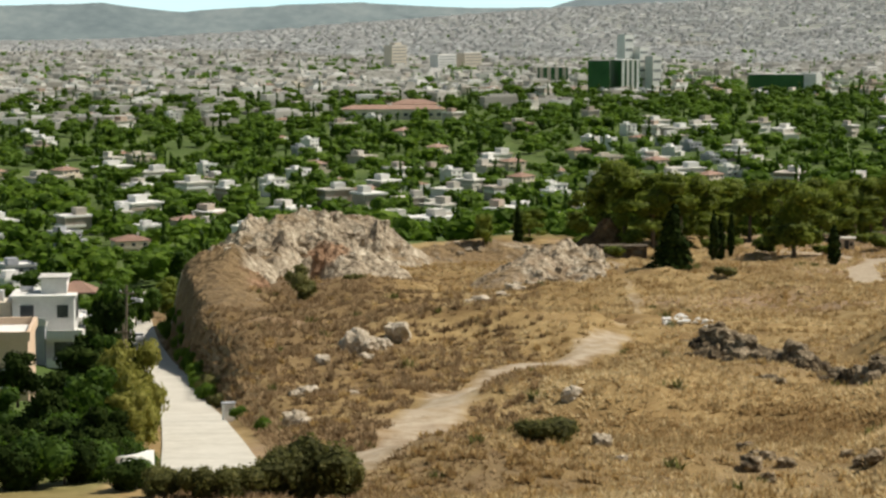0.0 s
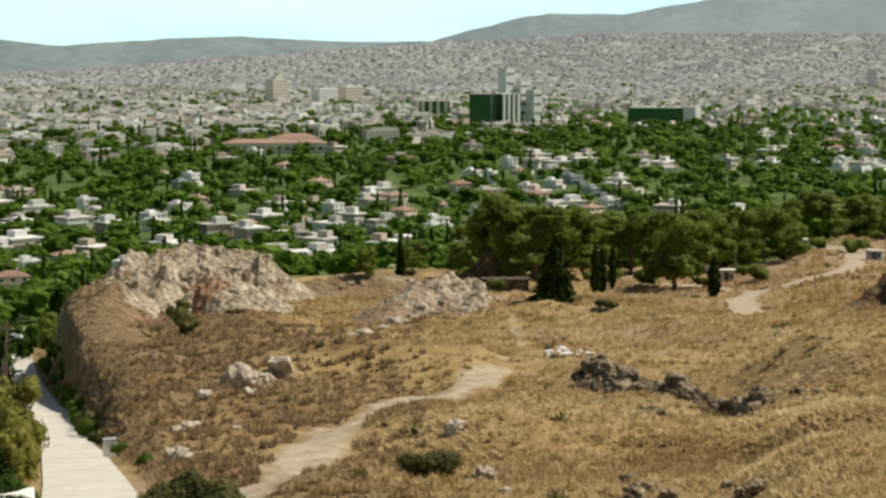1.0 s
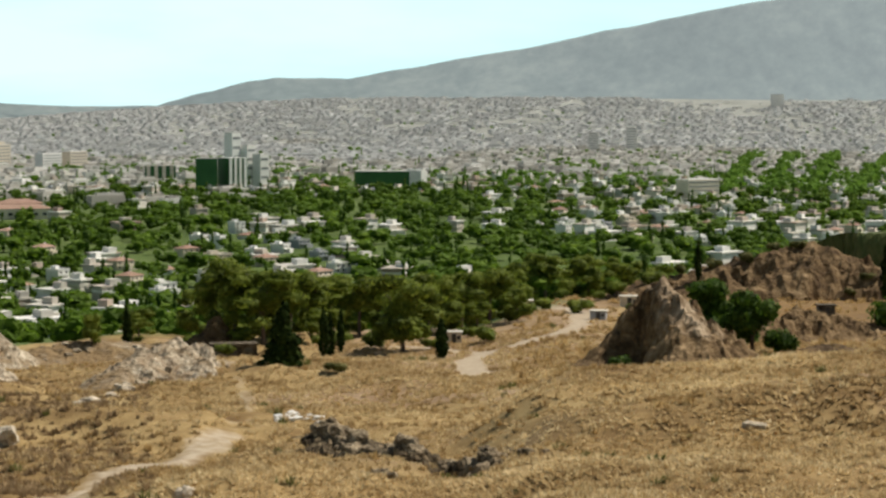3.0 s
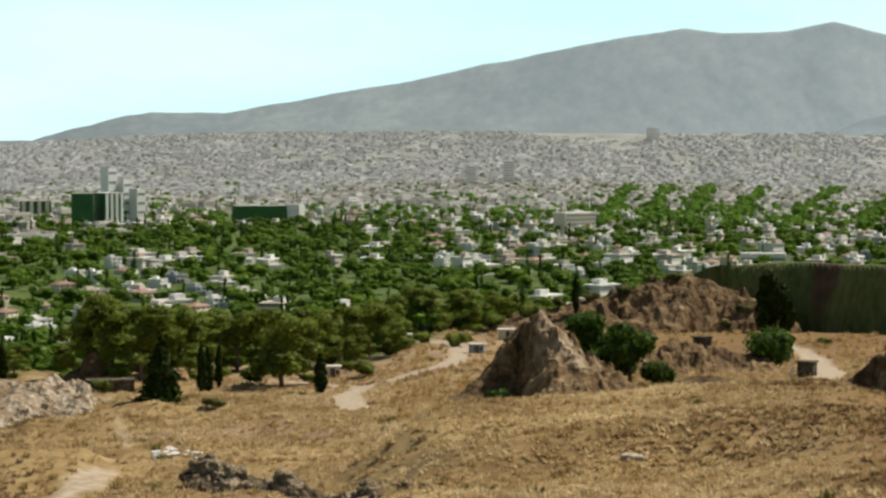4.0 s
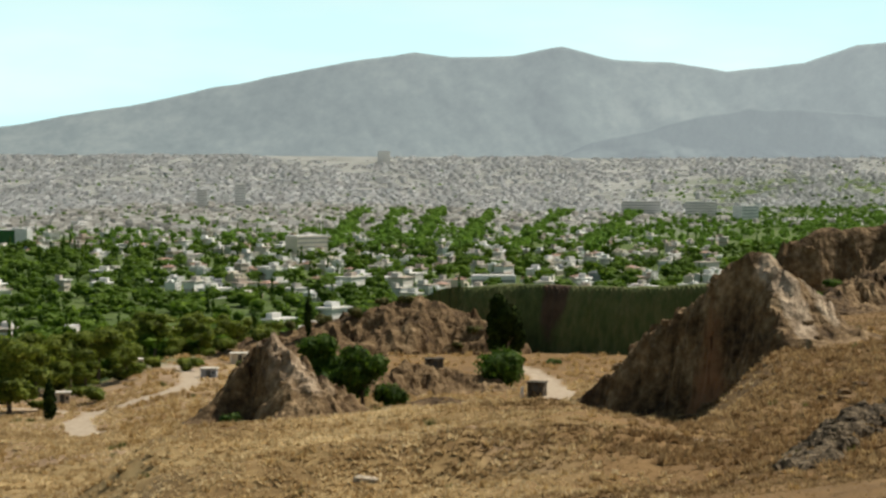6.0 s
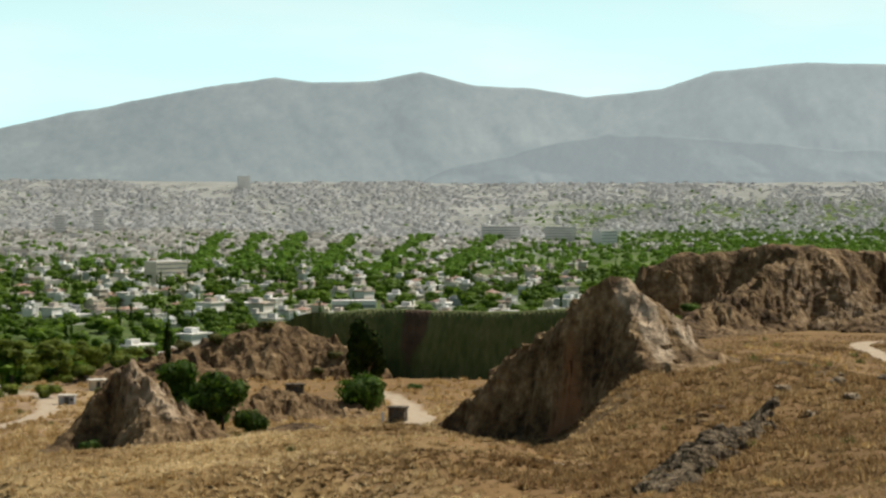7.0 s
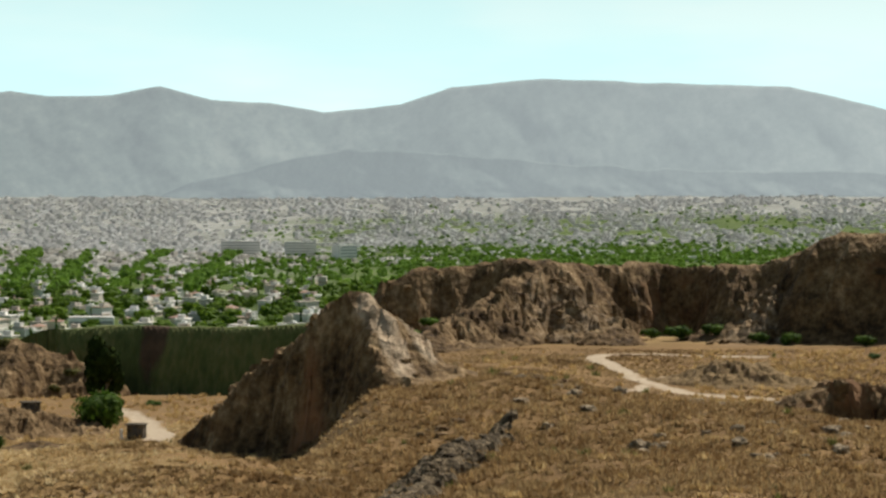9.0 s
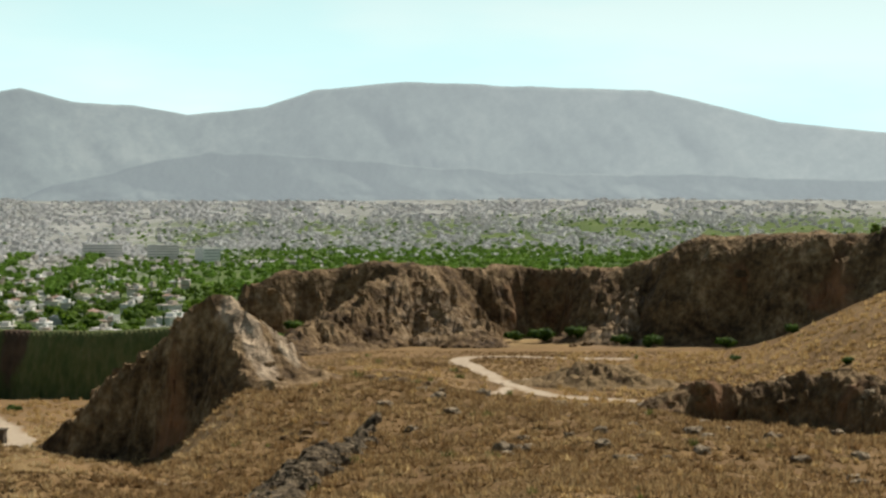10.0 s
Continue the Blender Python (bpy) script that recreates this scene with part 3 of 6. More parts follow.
def rock_mass(name, spine, mat, label, category="rock", cell=1.0, rough=1.0, grain=7.0, power=1.0, group="", kind="", rust=None, grass=0.0, plates=0.0, least=0.0, z0=0.0, cliff=False, pale=None, craggy=1.0, scrubby=None):
    """A rugged mass over a spine of (x, y, top height, reach to its left, reach to its right)."""
    s = np.array(spine, float)
    reach = s[:, 3:].max() + 3
    x = np.arange(s[:, 0].min() - reach, s[:, 0].max() + reach, cell)
    y = np.arange(s[:, 1].min() - reach, s[:, 1].max() + reach, cell)
    px, py = np.meshgrid(x, y)
    wx = px + rough * 1.2 * fbm(px / grain, py / grain, 1.0, 3)
    wy = py + rough * 1.2 * fbm(px / grain, py / grain, 9.0, 3)
    d, along, side = near_line(wx, wy, [tuple(p[:2]) for p in s])
    # joints run steeply through the rock and break its face into buttresses
    split = facets(px + 0.5 * py, py - 0.3 * px, grain * 0.75, 11) + 0.5 * facets(px, py, grain * 0.3, 23)
    d = np.maximum(d + craggy * grain * 0.16 * split * smooth(0.0, 2.0, d), 0)
    k = np.arange(len(s))
    top = np.interp(along, k, s[:, 2])
    wide = np.where(side < 0, np.interp(along, k, s[:, 3]), np.interp(along, k, s[:, 4]))
    q = np.clip(1 - d / np.maximum(wide, 0.1), 0, 1) ** power
    if cliff:
        q = (1 - smooth(0.04, 1.0, d / np.maximum(wide, 0.1))) ** power
    base = surfaces(px, py)
    top = np.maximum(top, base + least * (0.9 + 0.4 * fbm(px / 3.5, py / 3.5, 6.0, 2)))
    lump = fbm(px / grain, py / grain, 3.0, 4, ridged=True) * 0.9 + 0.8 * fbm(px / (grain * 0.35), py / (grain * 0.35), 5.0, 3)
    if plates:
        lump = lump + plates * (np.abs(((px * 0.8 + py * 0.6) / 3.1 + fbm(px / 9, py / 9, 2.0, 2)) % 1 - 0.5) * 2 - 0.5)
    rise = (top - base) * q
    lump = lump + craggy * (1.5 * facets(px, py, grain * 0.6, 31) + 0.9 * facets(px, py, grain * 0.26, 41))
    lump = lump + 0.6 * fbm(px / (grain * 0.6), py / (grain * 0.6), z0 + 2.0, 3, ridged=True)
    z = base + rise + rough * (0.7 * lump - 0.35) * smooth(0.0, 0.35, q) * (1 - 0.55 * smooth(0.7, 1.0, q)) * np.clip(rise * 0.3, 0, 1.7)
    z = np.where(q <= 0, base - 1.5, z - 0.25)
    keep = (q > 0)
    nx, ny = len(x), len(y)
    faces = grid_faces(nx, ny)
    use = keep.ravel()[faces].any(1)
    faces = faces[use]
    used = np.unique(faces)
    remap = np.full(nx * ny, -1)
    remap[used] = np.arange(len(used))
    verts = np.stack([px, py, z], -1).reshape(-1, 3)[used]
    slope = np.hypot(*np.gradient(z, cell))
    rust_v = np.zeros(px.shape) if rust is None else rust(px, py, z)
    grass_v = grass * (1 - smooth(0.5, 1.1, slope)) + 0.25 * fbm(px / 6, py / 6, 8.0, 3) * grass
    if scrubby is not None:
        grass_v = np.maximum(grass_v, scrubby(px, py))
    ROCKS.append((x, y, np.where(keep, z, -1e3)))
    ob = mesh_object(name, verts, remap[faces], mat, attributes={"rust": rust_v.ravel()[used], "grass": np.clip(grass_v, 0, 1).ravel()[used],
                                                                   "pale": (np.zeros(px.shape) if pale is None else pale(px, py)).ravel()[used]})
    return tagged(ob, label, category, group, kind)


def blob(x, y, radius, px, py):
    return 1 - smooth(radius * 0.5, radius, np.hypot(px - x, py - y))


def S(azimuth, distance, drop, left, right):
    x, y, z = polar(azimuth, distance, drop)
    return (x, y, z, left, right)


rx, ry, _ = polar(-4.75, 318)
rock_mass("rock_hill", [S(-4.75, 250, 36.6, 2, 5), S(-5.2, 266, 36.8, 5, 5), S(-5.55, 285, 37.0, 6, 5), S(-5.6, 312, 37.2, 7, 5), S(-5.1, 336, 36.8, 10, 6), S(-4.3, 355, 35.8, 14, 8), S(-3.2, 368, 35.0, 22, 13), S(-2.4, 371, 35.2, 22, 15), S(-1.7, 374, 38.0, 20, 15), S(-0.9, 377, 42, 14, 12), S(-0.3, 380, 44.5, 10, 9)],
          M_ROCK, "pale limestone hill with rust-red broken face", "rock hill", cell=0.65, rough=1.15, grain=7, power=0.7, grass=0.6, craggy=0.6,
          scrubby=lambda a, b: 0.85 * (1 - smooth(5, 11, near_line(a, b, [polar(-5.2, 248)[:2], polar(-6.0, 285)[:2], polar(-6.4, 335)[:2]])[0])),
          rust=lambda a, b, z: 1.0 * blob(rx, ry, 10, a, b) + 0.9 * blob(rx - 1, ry - 15, 8, a, b) + 0.7 * blob(rx + 14, ry + 34, 8, a, b))
rock_mass("rock_spur", [S(-3.3, 360, 36.0, 8, 8), S(-2.75, 352, 37.6, 9, 6), S(-2.3, 345, 39.6, 9, 5), S(-1.75, 337, 43.0, 6, 4)],
          M_ROCK, "rounded spur of pale limestone with a dark cleft", "rock spur", cell=0.55, rough=1.1, grain=5, power=0.6, rust=lambda a, b, z: 0.8 * blob(*polar(-3.0, 348)[:2], 6, a, b))
rock_mass("rock_mound", [S(1.5, 318, 40.0, 6, 6), S(2.0, 324, 38.0, 8, 8), S(2.55, 330, 36.9, 9, 10), S(3.08, 334, 35.4, 10, 12), S(3.5, 336, 37.0, 10, 12), S(4.1, 336, 39.2, 9, 10), S(4.75, 335, 41.2, 6, 7)],
          M_ROCK, "low mound of broken limestone and earth", "rock mound", cell=0.5, rough=1.1, grain=6, power=0.85, grass=0.6, craggy=0.6,
          rust=lambda a, b, z: 0.35 * blob(*polar(2.6, 322)[:2], 9, a, b))
rock_mass("rubble_outcrop", [S(6.7, 197, 60, 1.6, 1.6), S(7.1, 190, 60, 2.6, 2.6), S(7.6, 185, 60, 2.4, 2.4), S(8.3, 179, 60, 2.0, 2.2), S(9.2, 172, 60, 1.2, 1.4)],
          M_RIDGE, "broken grey outcrop of stacked rocks in dry grass", "rock outcrop", cell=0.3, rough=0.9, grain=2.4, power=0.5, plates=0.6, least=1.7)
rock_mass("rubble_outcrop.001", [S(9.8, 166, 60, 1.2, 1.2), S(10.5, 161, 60, 1.8, 1.8), S(11.2, 156, 60, 1.2, 1.2)],
          M_RIDGE, "low broken grey outcrop in dry grass", "rock outcrop", cell=0.3, rough=0.9, grain=2.4, power=0.5, plates=0.6, least=1.15)
rock_mass("rock_bank", [S(-1.0, 384, 43.5, 9, 9), S(0.6, 392, 42.0, 10, 10), S(2.0, 398, 43.0, 10, 10), S(3.4, 400, 44.5, 9, 9)],
          M_ROCK, "low stony bank of pale earth", "bank", rough=0.6, grain=6, grass=0.7)
rock_mass("leaning_rock", [S(3.75, 415, 43.5, 4, 4), S(4.1, 416, 40.6, 5, 5), S(4.45, 418, 43.0, 5, 4)],
          M_ROCK_RED, "dark leaning block of rock under trees", "rock", cell=0.6, rough=0.6, grain=4, power=0.7)
# the pale patch paints sunlight onto the cone's right flank
rock_mass("rock_cone", [S(13.7, 324, 38.0, 6, 6), S(14.4, 328, 33.0, 9, 5.5), S(15.1, 331, 26.8, 10, 5.5), S(15.4, 329, 26.2, 11, 5), S(15.7, 323, 28.8, 12, 5), S(15.95, 315, 32.6, 12, 5), S(16.2, 306, 37.6, 8, 4)],
          M_ROCK_RED, "pointed cone of eroded brown rock", "rock cone", cell=0.5, rough=0.8, grain=5, power=0.95, plates=0.25,
          pale=lambda a, b: 0.6 * (1 - smooth(2, 7, near_line(a, b, [polar(15.75, 328)[:2], polar(16.2, 318)[:2]])[0])))
rock_mass("quarry_spoil_mound", [S(15.3, 500, 41.5, 14, 16), S(17.0, 508, 37.5, 16, 18), S(18.3, 512, 34.5, 18, 20), S(19.2, 514, 32.6, 18, 18), S(20.0, 512, 36.0, 14, 14), S(20.8, 508, 38.5, 10, 10)],
          M_ROCK_RED, "heap of brown quarry waste with scrub on top", "rubble heap", cell=1.1, rough=1.0, grain=8, power=0.7, plates=0.3)
rock_mass("earth_mound", [S(17.0, 372, 39.2, 7, 6), S(17.8, 380, 37.6, 8, 7), S(18.8, 388, 36.6, 9, 9), S(19.8, 392, 37.2, 8, 9), S(20.6, 392, 39.4, 6, 6)],
          M_ROCK_RED, "low eroded mound of brown earth", "mound", cell=0.6, rough=1.2, grain=5, grass=0.35)
rock_mass("dirt_bank", [S(18.6, 350, 39.6, 5, 6), S(19.6, 356, 38.6, 6, 7), S(20.6, 360, 39.6, 5, 6)],
          M_ROCK_RED, "low bank of loose brown earth", "bank", cell=0.5, rough=1.3, grain=4, grass=0.35)
rock_mass("quarry_wall", [S(20.3, 520, 31.0, 30, 5), S(21.5, 520, 30.6, 40, 5), S(23.1, 512, 30.5, 40, 5.5), S(25.0, 505, 30.2, 40, 5), S(27.5, 498, 28.5, 40, 5)],
          M_WALLGREEN, "sheer quarry face with dark green growth", "quarry wall", cell=0.8, rough=0.25, grain=14, power=0.6, cliff=True, craggy=0.2,
          rust=lambda a, b, z: 0.9 * blob(*polar(22.5, 514)[:2], 5, a, b))
wx0, wy0, _ = polar(25.6, 306)
# pale stripes right of the peak: lighter rock, with sunlit faces painted in
rock_mass("rock_wedge", [S(22.5, 334, 38.8, 5, 3), S(23.3, 331, 34.5, 8, 4.5), S(24.2, 328, 30.2, 10, 6), S(25.5, 322, 23.6, 11, 7), S(26.65, 316, 17.8, 11, 7.5), S(27.45, 311, 13.8, 10, 7.5), S(27.75, 307, 15.6, 13, 7), S(28.15, 302, 19.6, 15, 6), S(28.5, 296, 24.2, 12, 4)],
          M_ROCK_RED, "huge tilted wedge of dark rusty rock", "rock outcrop", cell=0.5, rough=0.9, grain=7, power=0.85, plates=0.4, cliff=True, craggy=0.8,
          rust=lambda a, b, z: 0.7 * blob(wx0, wy0, 9, a, b) + 0.5 * blob(wx0 - 3, wy0 + 8, 6, a, b),
          pale=lambda a, b: 0.95 * (1 - smooth(0.8, 2.6, near_line(a, b, [polar(27.75, 309)[:2], polar(28.35, 303)[:2], polar(28.8, 297)[:2]])[0])) + 0.8 * (1 - smooth(0.6, 2.2, near_line(a, b, [polar(28.6, 310)[:2], polar(29.3, 303)[:2]])[0])))
# pale along the rib: lighter rock, its sunlit side put into the colour
rock_mass("rock_rib", [S(28.3, 318, 17.6, 5, 4), S(28.75, 312, 19.0, 6, 3), S(29.2, 305, 22.6, 5, 3), S(29.45, 300, 25.0, 3, 2)],
          M_ROCK_RED, "pale tilted rib of rock beside a larger wedge", "rock outcrop", cell=0.5, rough=0.8, grain=4, power=0.8, plates=0.4,
          pale=lambda a, b: 0.85 * (1 - smooth(1.0, 3.5, near_line(a, b, [polar(28.75, 314)[:2], polar(29.4, 302)[:2]])[0])))
cx0, cy0, _ = polar(41.2, 436)
rock_mass("quarry_cliff", [S(28.2, 472, 18.6, 5, 6), S(28.8, 474, 17.4, 6, 7), S(30.4, 480, 16.0, 14, 6), S(31.6, 478, 15.0, 30, 9), S(32.6, 474, 15.4, 30, 14), S(33.9, 482, 16.0, 30, 8), S(35.2, 490, 16.2, 30, 5), S(36.6, 486, 16.2, 30, 6), S(37.5, 474, 15.6, 30, 13), S(38.6, 470, 13.8, 30, 14), S(39.4, 462, 9.2, 30, 16), S(41.0, 458, 8.4, 30, 15), S(43.0, 450, 8.0, 30, 14), S(45.5, 440, 5.5, 30, 9), S(50, 430, 5.0, 30, 10)],
          M_ROCK_RED, "long quarry cliff of rusty brown rock", "cliff", cell=0.75, rough=1.0, grain=13, power=0.8, plates=0.1, cliff=True, craggy=0.55,
          rust=lambda a, b, z: 0.75 * blob(cx0, cy0, 24, a, b) * smooth(-0.3, 0.5, fbm(a / 12, b / 12, z / 9, 3)) + 0.35 * blob(*polar(35.6, 482)[:2], 12, a, b))
rock_mass("scree_spur", [S(29.2, 425, 27.0, 8, 9), S(30.4, 446, 23.0, 11, 11), S(31.4, 460, 17.6, 13, 13), S(32.2, 468, 15.6, 12, 16), S(33.0, 462, 21.0, 11, 14), S(33.8, 452, 26.0, 9, 10)],
          M_ROCK_RED, "spur of loose brown scree below the cliff", "scree", cell=0.75, rough=1.0, grain=6, power=0.85, grass=0.15, pale=lambda a, b: 0.35 * blob(*polar(32.8, 455)[:2], 16, a, b))
rock_mass("rubble_slope", [S(36.6, 468, 27.5, 6, 9), S(37.4, 466, 22.5, 8, 13), S(38.2, 464, 18.5, 8, 15), S(38.8, 460, 22.0, 7, 11)],
          M_ROCK_RED, "slope of broken rubble below a quarry cliff", "rubble slope", cell=0.75, rough=1.0, grain=5, power=0.9, grass=0.2, pale=lambda a, b: 0.4 * blob(*polar(37.8, 456)[:2], 14, a, b))
rock_mass("grassy_mound", [S(35.6, 354, 28.2, 6, 6), S(36.6, 352, 26.2, 8, 9), S(37.6, 349, 26.4, 8, 9), S(38.4, 346, 28.0, 6, 6)],
          M_ROCK_RED, "low mound of brown earth and grass", "mound", cell=0.6, rough=0.7, grain=3, grass=0.9)
rock_mass("rock_ridge", [S(28.9, 145, 60, 2.0, 1.3), S(29.35, 156, 60, 2.2, 1.4), S(29.85, 170, 60, 2.4, 1.4), S(30.3, 187, 60, 2.4, 1.3), S(30.9, 206, 60, 2.0, 1.2), S(31.3, 220, 60, 1.2, 1.0)],
          M_RIDGE, "jagged grey rock ridge in dry grass", "rock ridge", cell=0.3, rough=1.1, grain=1.8, power=0.4, plates=0.9, least=1.35)
rock_mass("rock_outcrop", [S(38.2, 270, 25.6, 3, 3), S(38.8, 272, 23.8, 5, 3), S(39.5, 274, 22.0, 7, 3), S(40.0, 274, 22.4, 8, 3), S(40.6, 275, 22.9, 10, 3), S(42.0, 274, 21.9, 12, 3.2), S(43.3, 271, 21.6, 12, 3.4), S(44.2, 266, 22.4, 10, 3.4), S(45.2, 260, 24.6, 6, 3)],
          M_ROCK_RED, "low dark outcrop of broken brown rock", "rock outcrop", cell=0.35, rough=0.75, grain=3.5, power=0.4, plates=0.2, craggy=0.75, grass=0.6,
          rust=lambda a, b, z: 0.45 * smooth(-0.2, 0.6, fbm(a / 5, b / 5, 1.0, 2)))


# ---- far mountains ----
RIDGE_FAR = ((-14, -0.004), (-10.9, -0.005), (-8.5, -0.0037), (-6.4, -0.0079), (-4.7, -0.0054), (-2.0, -0.0037), (0.65, -0.0059), (3.0, -0.0055), (4.5, -0.006), (10, -0.009))
RIDGE = ((1.6, -0.014), (2.3, -0.008), (2.9, -0.0042), (3.5, -0.0012), (4.1, 0.0008), (5.0, 0.0052), (5.6, 0.0066), (7.45, 0.0061), (9.5, 0.0125), (11.8, 0.0190), (13.8, 0.0265), (15.9, 0.0337), (17.6, 0.0395), (18.95, 0.0426), (19.9, 0.0401), (21.4, 0.0412), (22.6, 0.0450), (23.9, 0.0393), (25.4, 0.0375), (26.7, 0.0336),
         (28.6, 0.0371), (29.9, 0.0446), (32.2, 0.0483), (33.9, 0.0471), (38.3, 0.0444), (41.5, 0.0306), (44.1, 0.0255), (52, 0.018), (60, 0.03), (75, 0.02), (90, -0.01))


def mountain(name, ridge, near, far, foot, label, mat=M_MOUNTAIN):
    a = np.arange(ridge[0][0], ridge[-1][0], 0.06)
    t = np.concatenate([np.linspace(0, 1, 41), np.linspace(1, 1.25, 8)])
    aa, tt = np.meshgrid(a, t)
    crest = np.interp(aa, [p[0] for p in ridge], [p[1] for p in ridge])
    crest = crest + (0.0003 if far > 4700 else 0.0008) * fbm(aa * 1.3, 0 * aa, 2.0, 5)
    # spurs run down from the crest and bend the slope
    spur = fbm(aa * 0.4 + 1.3 * tt, tt * 1.4, 3.0, 4, ridged=True)
    fine_spur = fbm(aa * 2.2 + 2.5 * tt, tt * 4.0, 7.0, 4, ridged=True)
    d = near + (far - near) * np.minimum(tt, 1) + (13 * spur + 2.5 * fine_spur) * np.sin(np.pi * np.clip(tt, 0, 1))
    top = crest * far
    foot = np.minimum(foot, top - 8)
    z = foot + (top - foot) * np.minimum(tt, 1) ** 1.15 + (5 * spur + 1.0 * fine_spur) * np.sin(np.pi * np.clip(tt, 0, 1)) * np.clip((top - foot) / 150, 0, 1)
    z = np.where(tt > 1, top - (tt - 1) * 200, z)
    d = np.where(tt > 1, far + (tt - 1) * 60, d)
    x, y = d * np.sin(np.radians(aa)), d * np.cos(np.radians(aa))
    ob = mesh_object(name, np.stack([x, y, EYE + z], -1).reshape(-1, 3), grid_faces(len(a), len(t)), mat, smooth_faces=True)
    return tagged(ob, label, "mountain", kind="structure")


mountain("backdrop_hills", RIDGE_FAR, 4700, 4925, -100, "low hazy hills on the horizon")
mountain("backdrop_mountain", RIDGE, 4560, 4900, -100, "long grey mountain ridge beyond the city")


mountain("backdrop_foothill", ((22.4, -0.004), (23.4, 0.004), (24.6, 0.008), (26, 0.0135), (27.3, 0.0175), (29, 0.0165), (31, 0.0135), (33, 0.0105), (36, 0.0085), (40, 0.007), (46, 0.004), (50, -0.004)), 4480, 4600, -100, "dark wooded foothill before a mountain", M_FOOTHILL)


# ---- trees ----
def leaf_cloud(rng, lobes, count, size, flat=1.0):
    """Small leaf clumps (bent quads) spread near the outside of several lobes (x, y, z, rx, ry, rz)."""
    lobes = np.array(lobes, float)
    vol = lobes[:, 3] * lobes[:, 4] * lobes[:, 5]
    pick = rng.choice(len(lobes), count, p=vol ** 0.67 / np.sum(vol ** 0.67))
    d = rng.normal(size=(count, 3))
    d /= np.linalg.norm(d, axis=1)[:, None]
    rad = rng.uniform(0.72, 1.08, (count, 1))
    c = lobes[pick, :3] + d * rad * lobes[pick, 3:]
    a = np.cross(d, rng.normal(size=(count, 3)))
    a /= np.linalg.norm(a, axis=1)[:, None] + 1e-9
    b = np.cross(d, a) + 0.55 * d * rng.normal(size=(count, 1))
    s = size * rng.uniform(0.6, 1.35, (count, 1))
    quad = np.stack([c - a * s - b * s * 0.6, c + a * s * 0.7 - b * s, c + a * s + b * s * 0.7, c - a * s * 0.6 + b * s], 1)
    return quad.reshape(-1, 3), np.arange(count * 4).reshape(-1, 4)


def core(lobes, shrink=0.82, rng=None):
    """The dim inside of a crown, so that little sky shows through its middle."""
    base = bmesh.new()
    bmesh.ops.create_icosphere(base, subdivisions=1, radius=1)
    v0 = np.array([v.co[:] for v in base.verts])
    f0 = np.array([[v.index for v in f.verts] for f in base.faces])
    base.free()
    vs, fs = [], []
    for n, l in enumerate(lobes):
        j = 1 + 0.18 * rng.normal(size=(len(v0), 1))
        vs.append(np.array(l[:3]) + v0 * np.array(l[3:]) * shrink * j)
        fs.append(f0 + n * len(v0))
    return np.concatenate(vs), np.concatenate(fs)


def crown_arrays(kind, seed, leaves, leaf):
    """Vertices, quads and triangles of a crown 1 m high, 0 at its foot."""
    rng = np.random.default_rng(seed)
    if kind == "cypress":
        n, lobes = 10, []
        for k in range(n):
            t = (k + 0.5) / n
            w = 0.135 * min(1, t / 0.18) ** 0.5 * (1 - t ** 2.6) ** 0.7
            lobes.append((0.008 * rng.normal(), 0.008 * rng.normal(), 0.07 + 0.88 * t, w, w, 0.1))
    elif kind == "fir":
        n = 11
        lobes = [(0.02 * rng.normal(), 0.02 * rng.normal(), 0.08 + 0.9 * k / n, 0.31 * (1 - 0.9 * k / n), 0.31 * (1 - 0.9 * k / n), 0.08) for k in range(n)]
    elif kind == "pine":
        lobes = [(rng.uniform(-0.26, 0.26), rng.uniform(-0.26, 0.26), rng.uniform(0.5, 0.86), rng.uniform(0.16, 0.26), rng.uniform(0.16, 0.26), rng.uniform(0.09, 0.15)) for _ in range(8)]
    elif kind == "eucalyptus":
        lobes = []
        for _ in range(20):
            z = rng.uniform(0.14, 0.93)
            w = 0.36 * math.sin(math.pi * (z * 0.75 + 0.12))
            t = rng.uniform(0, 2 * math.pi)
            lobes.append((w * math.cos(t), w * math.sin(t), z, rng.uniform(0.10, 0.19), rng.uniform(0.10, 0.19), rng.uniform(0.07, 0.12)))
        lobes.append((0, 0, 0.62, 0.24, 0.24, 0.2))
    elif kind == "bush":
        lobes = [(rng.uniform(-0.4, 0.4), rng.uniform(-0.4, 0.4), rng.uniform(0.3, 0.62), rng.uniform(0.25, 0.4), rng.uniform(0.25, 0.4), rng.uniform(0.26, 0.38)) for _ in range(8)]
    else:
        lobes = []
        for _ in range(10):
            z = rng.uniform(0.2, 0.86)
            w = 0.27 * math.sin(math.pi * (z * 0.8 + 0.1))
            t = rng.uniform(0, 2 * math.pi)
            lobes.append((w * math.cos(t), w * math.sin(t), z, rng.uniform(0.14, 0.22), rng.uniform(0.14, 0.22), rng.uniform(0.11, 0.17)))
        lobes.append((0, 0, 0.58, 0.26, 0.26, 0.25))
    v, q = leaf_cloud(rng, lobes, leaves, leaf)
    cv, ct = core(lobes, 0.84, rng)
    v[:, 2], cv[:, 2] = np.maximum(v[:, 2], 0.01), np.maximum(cv[:, 2], 0.01)
    return v, q, cv, ct


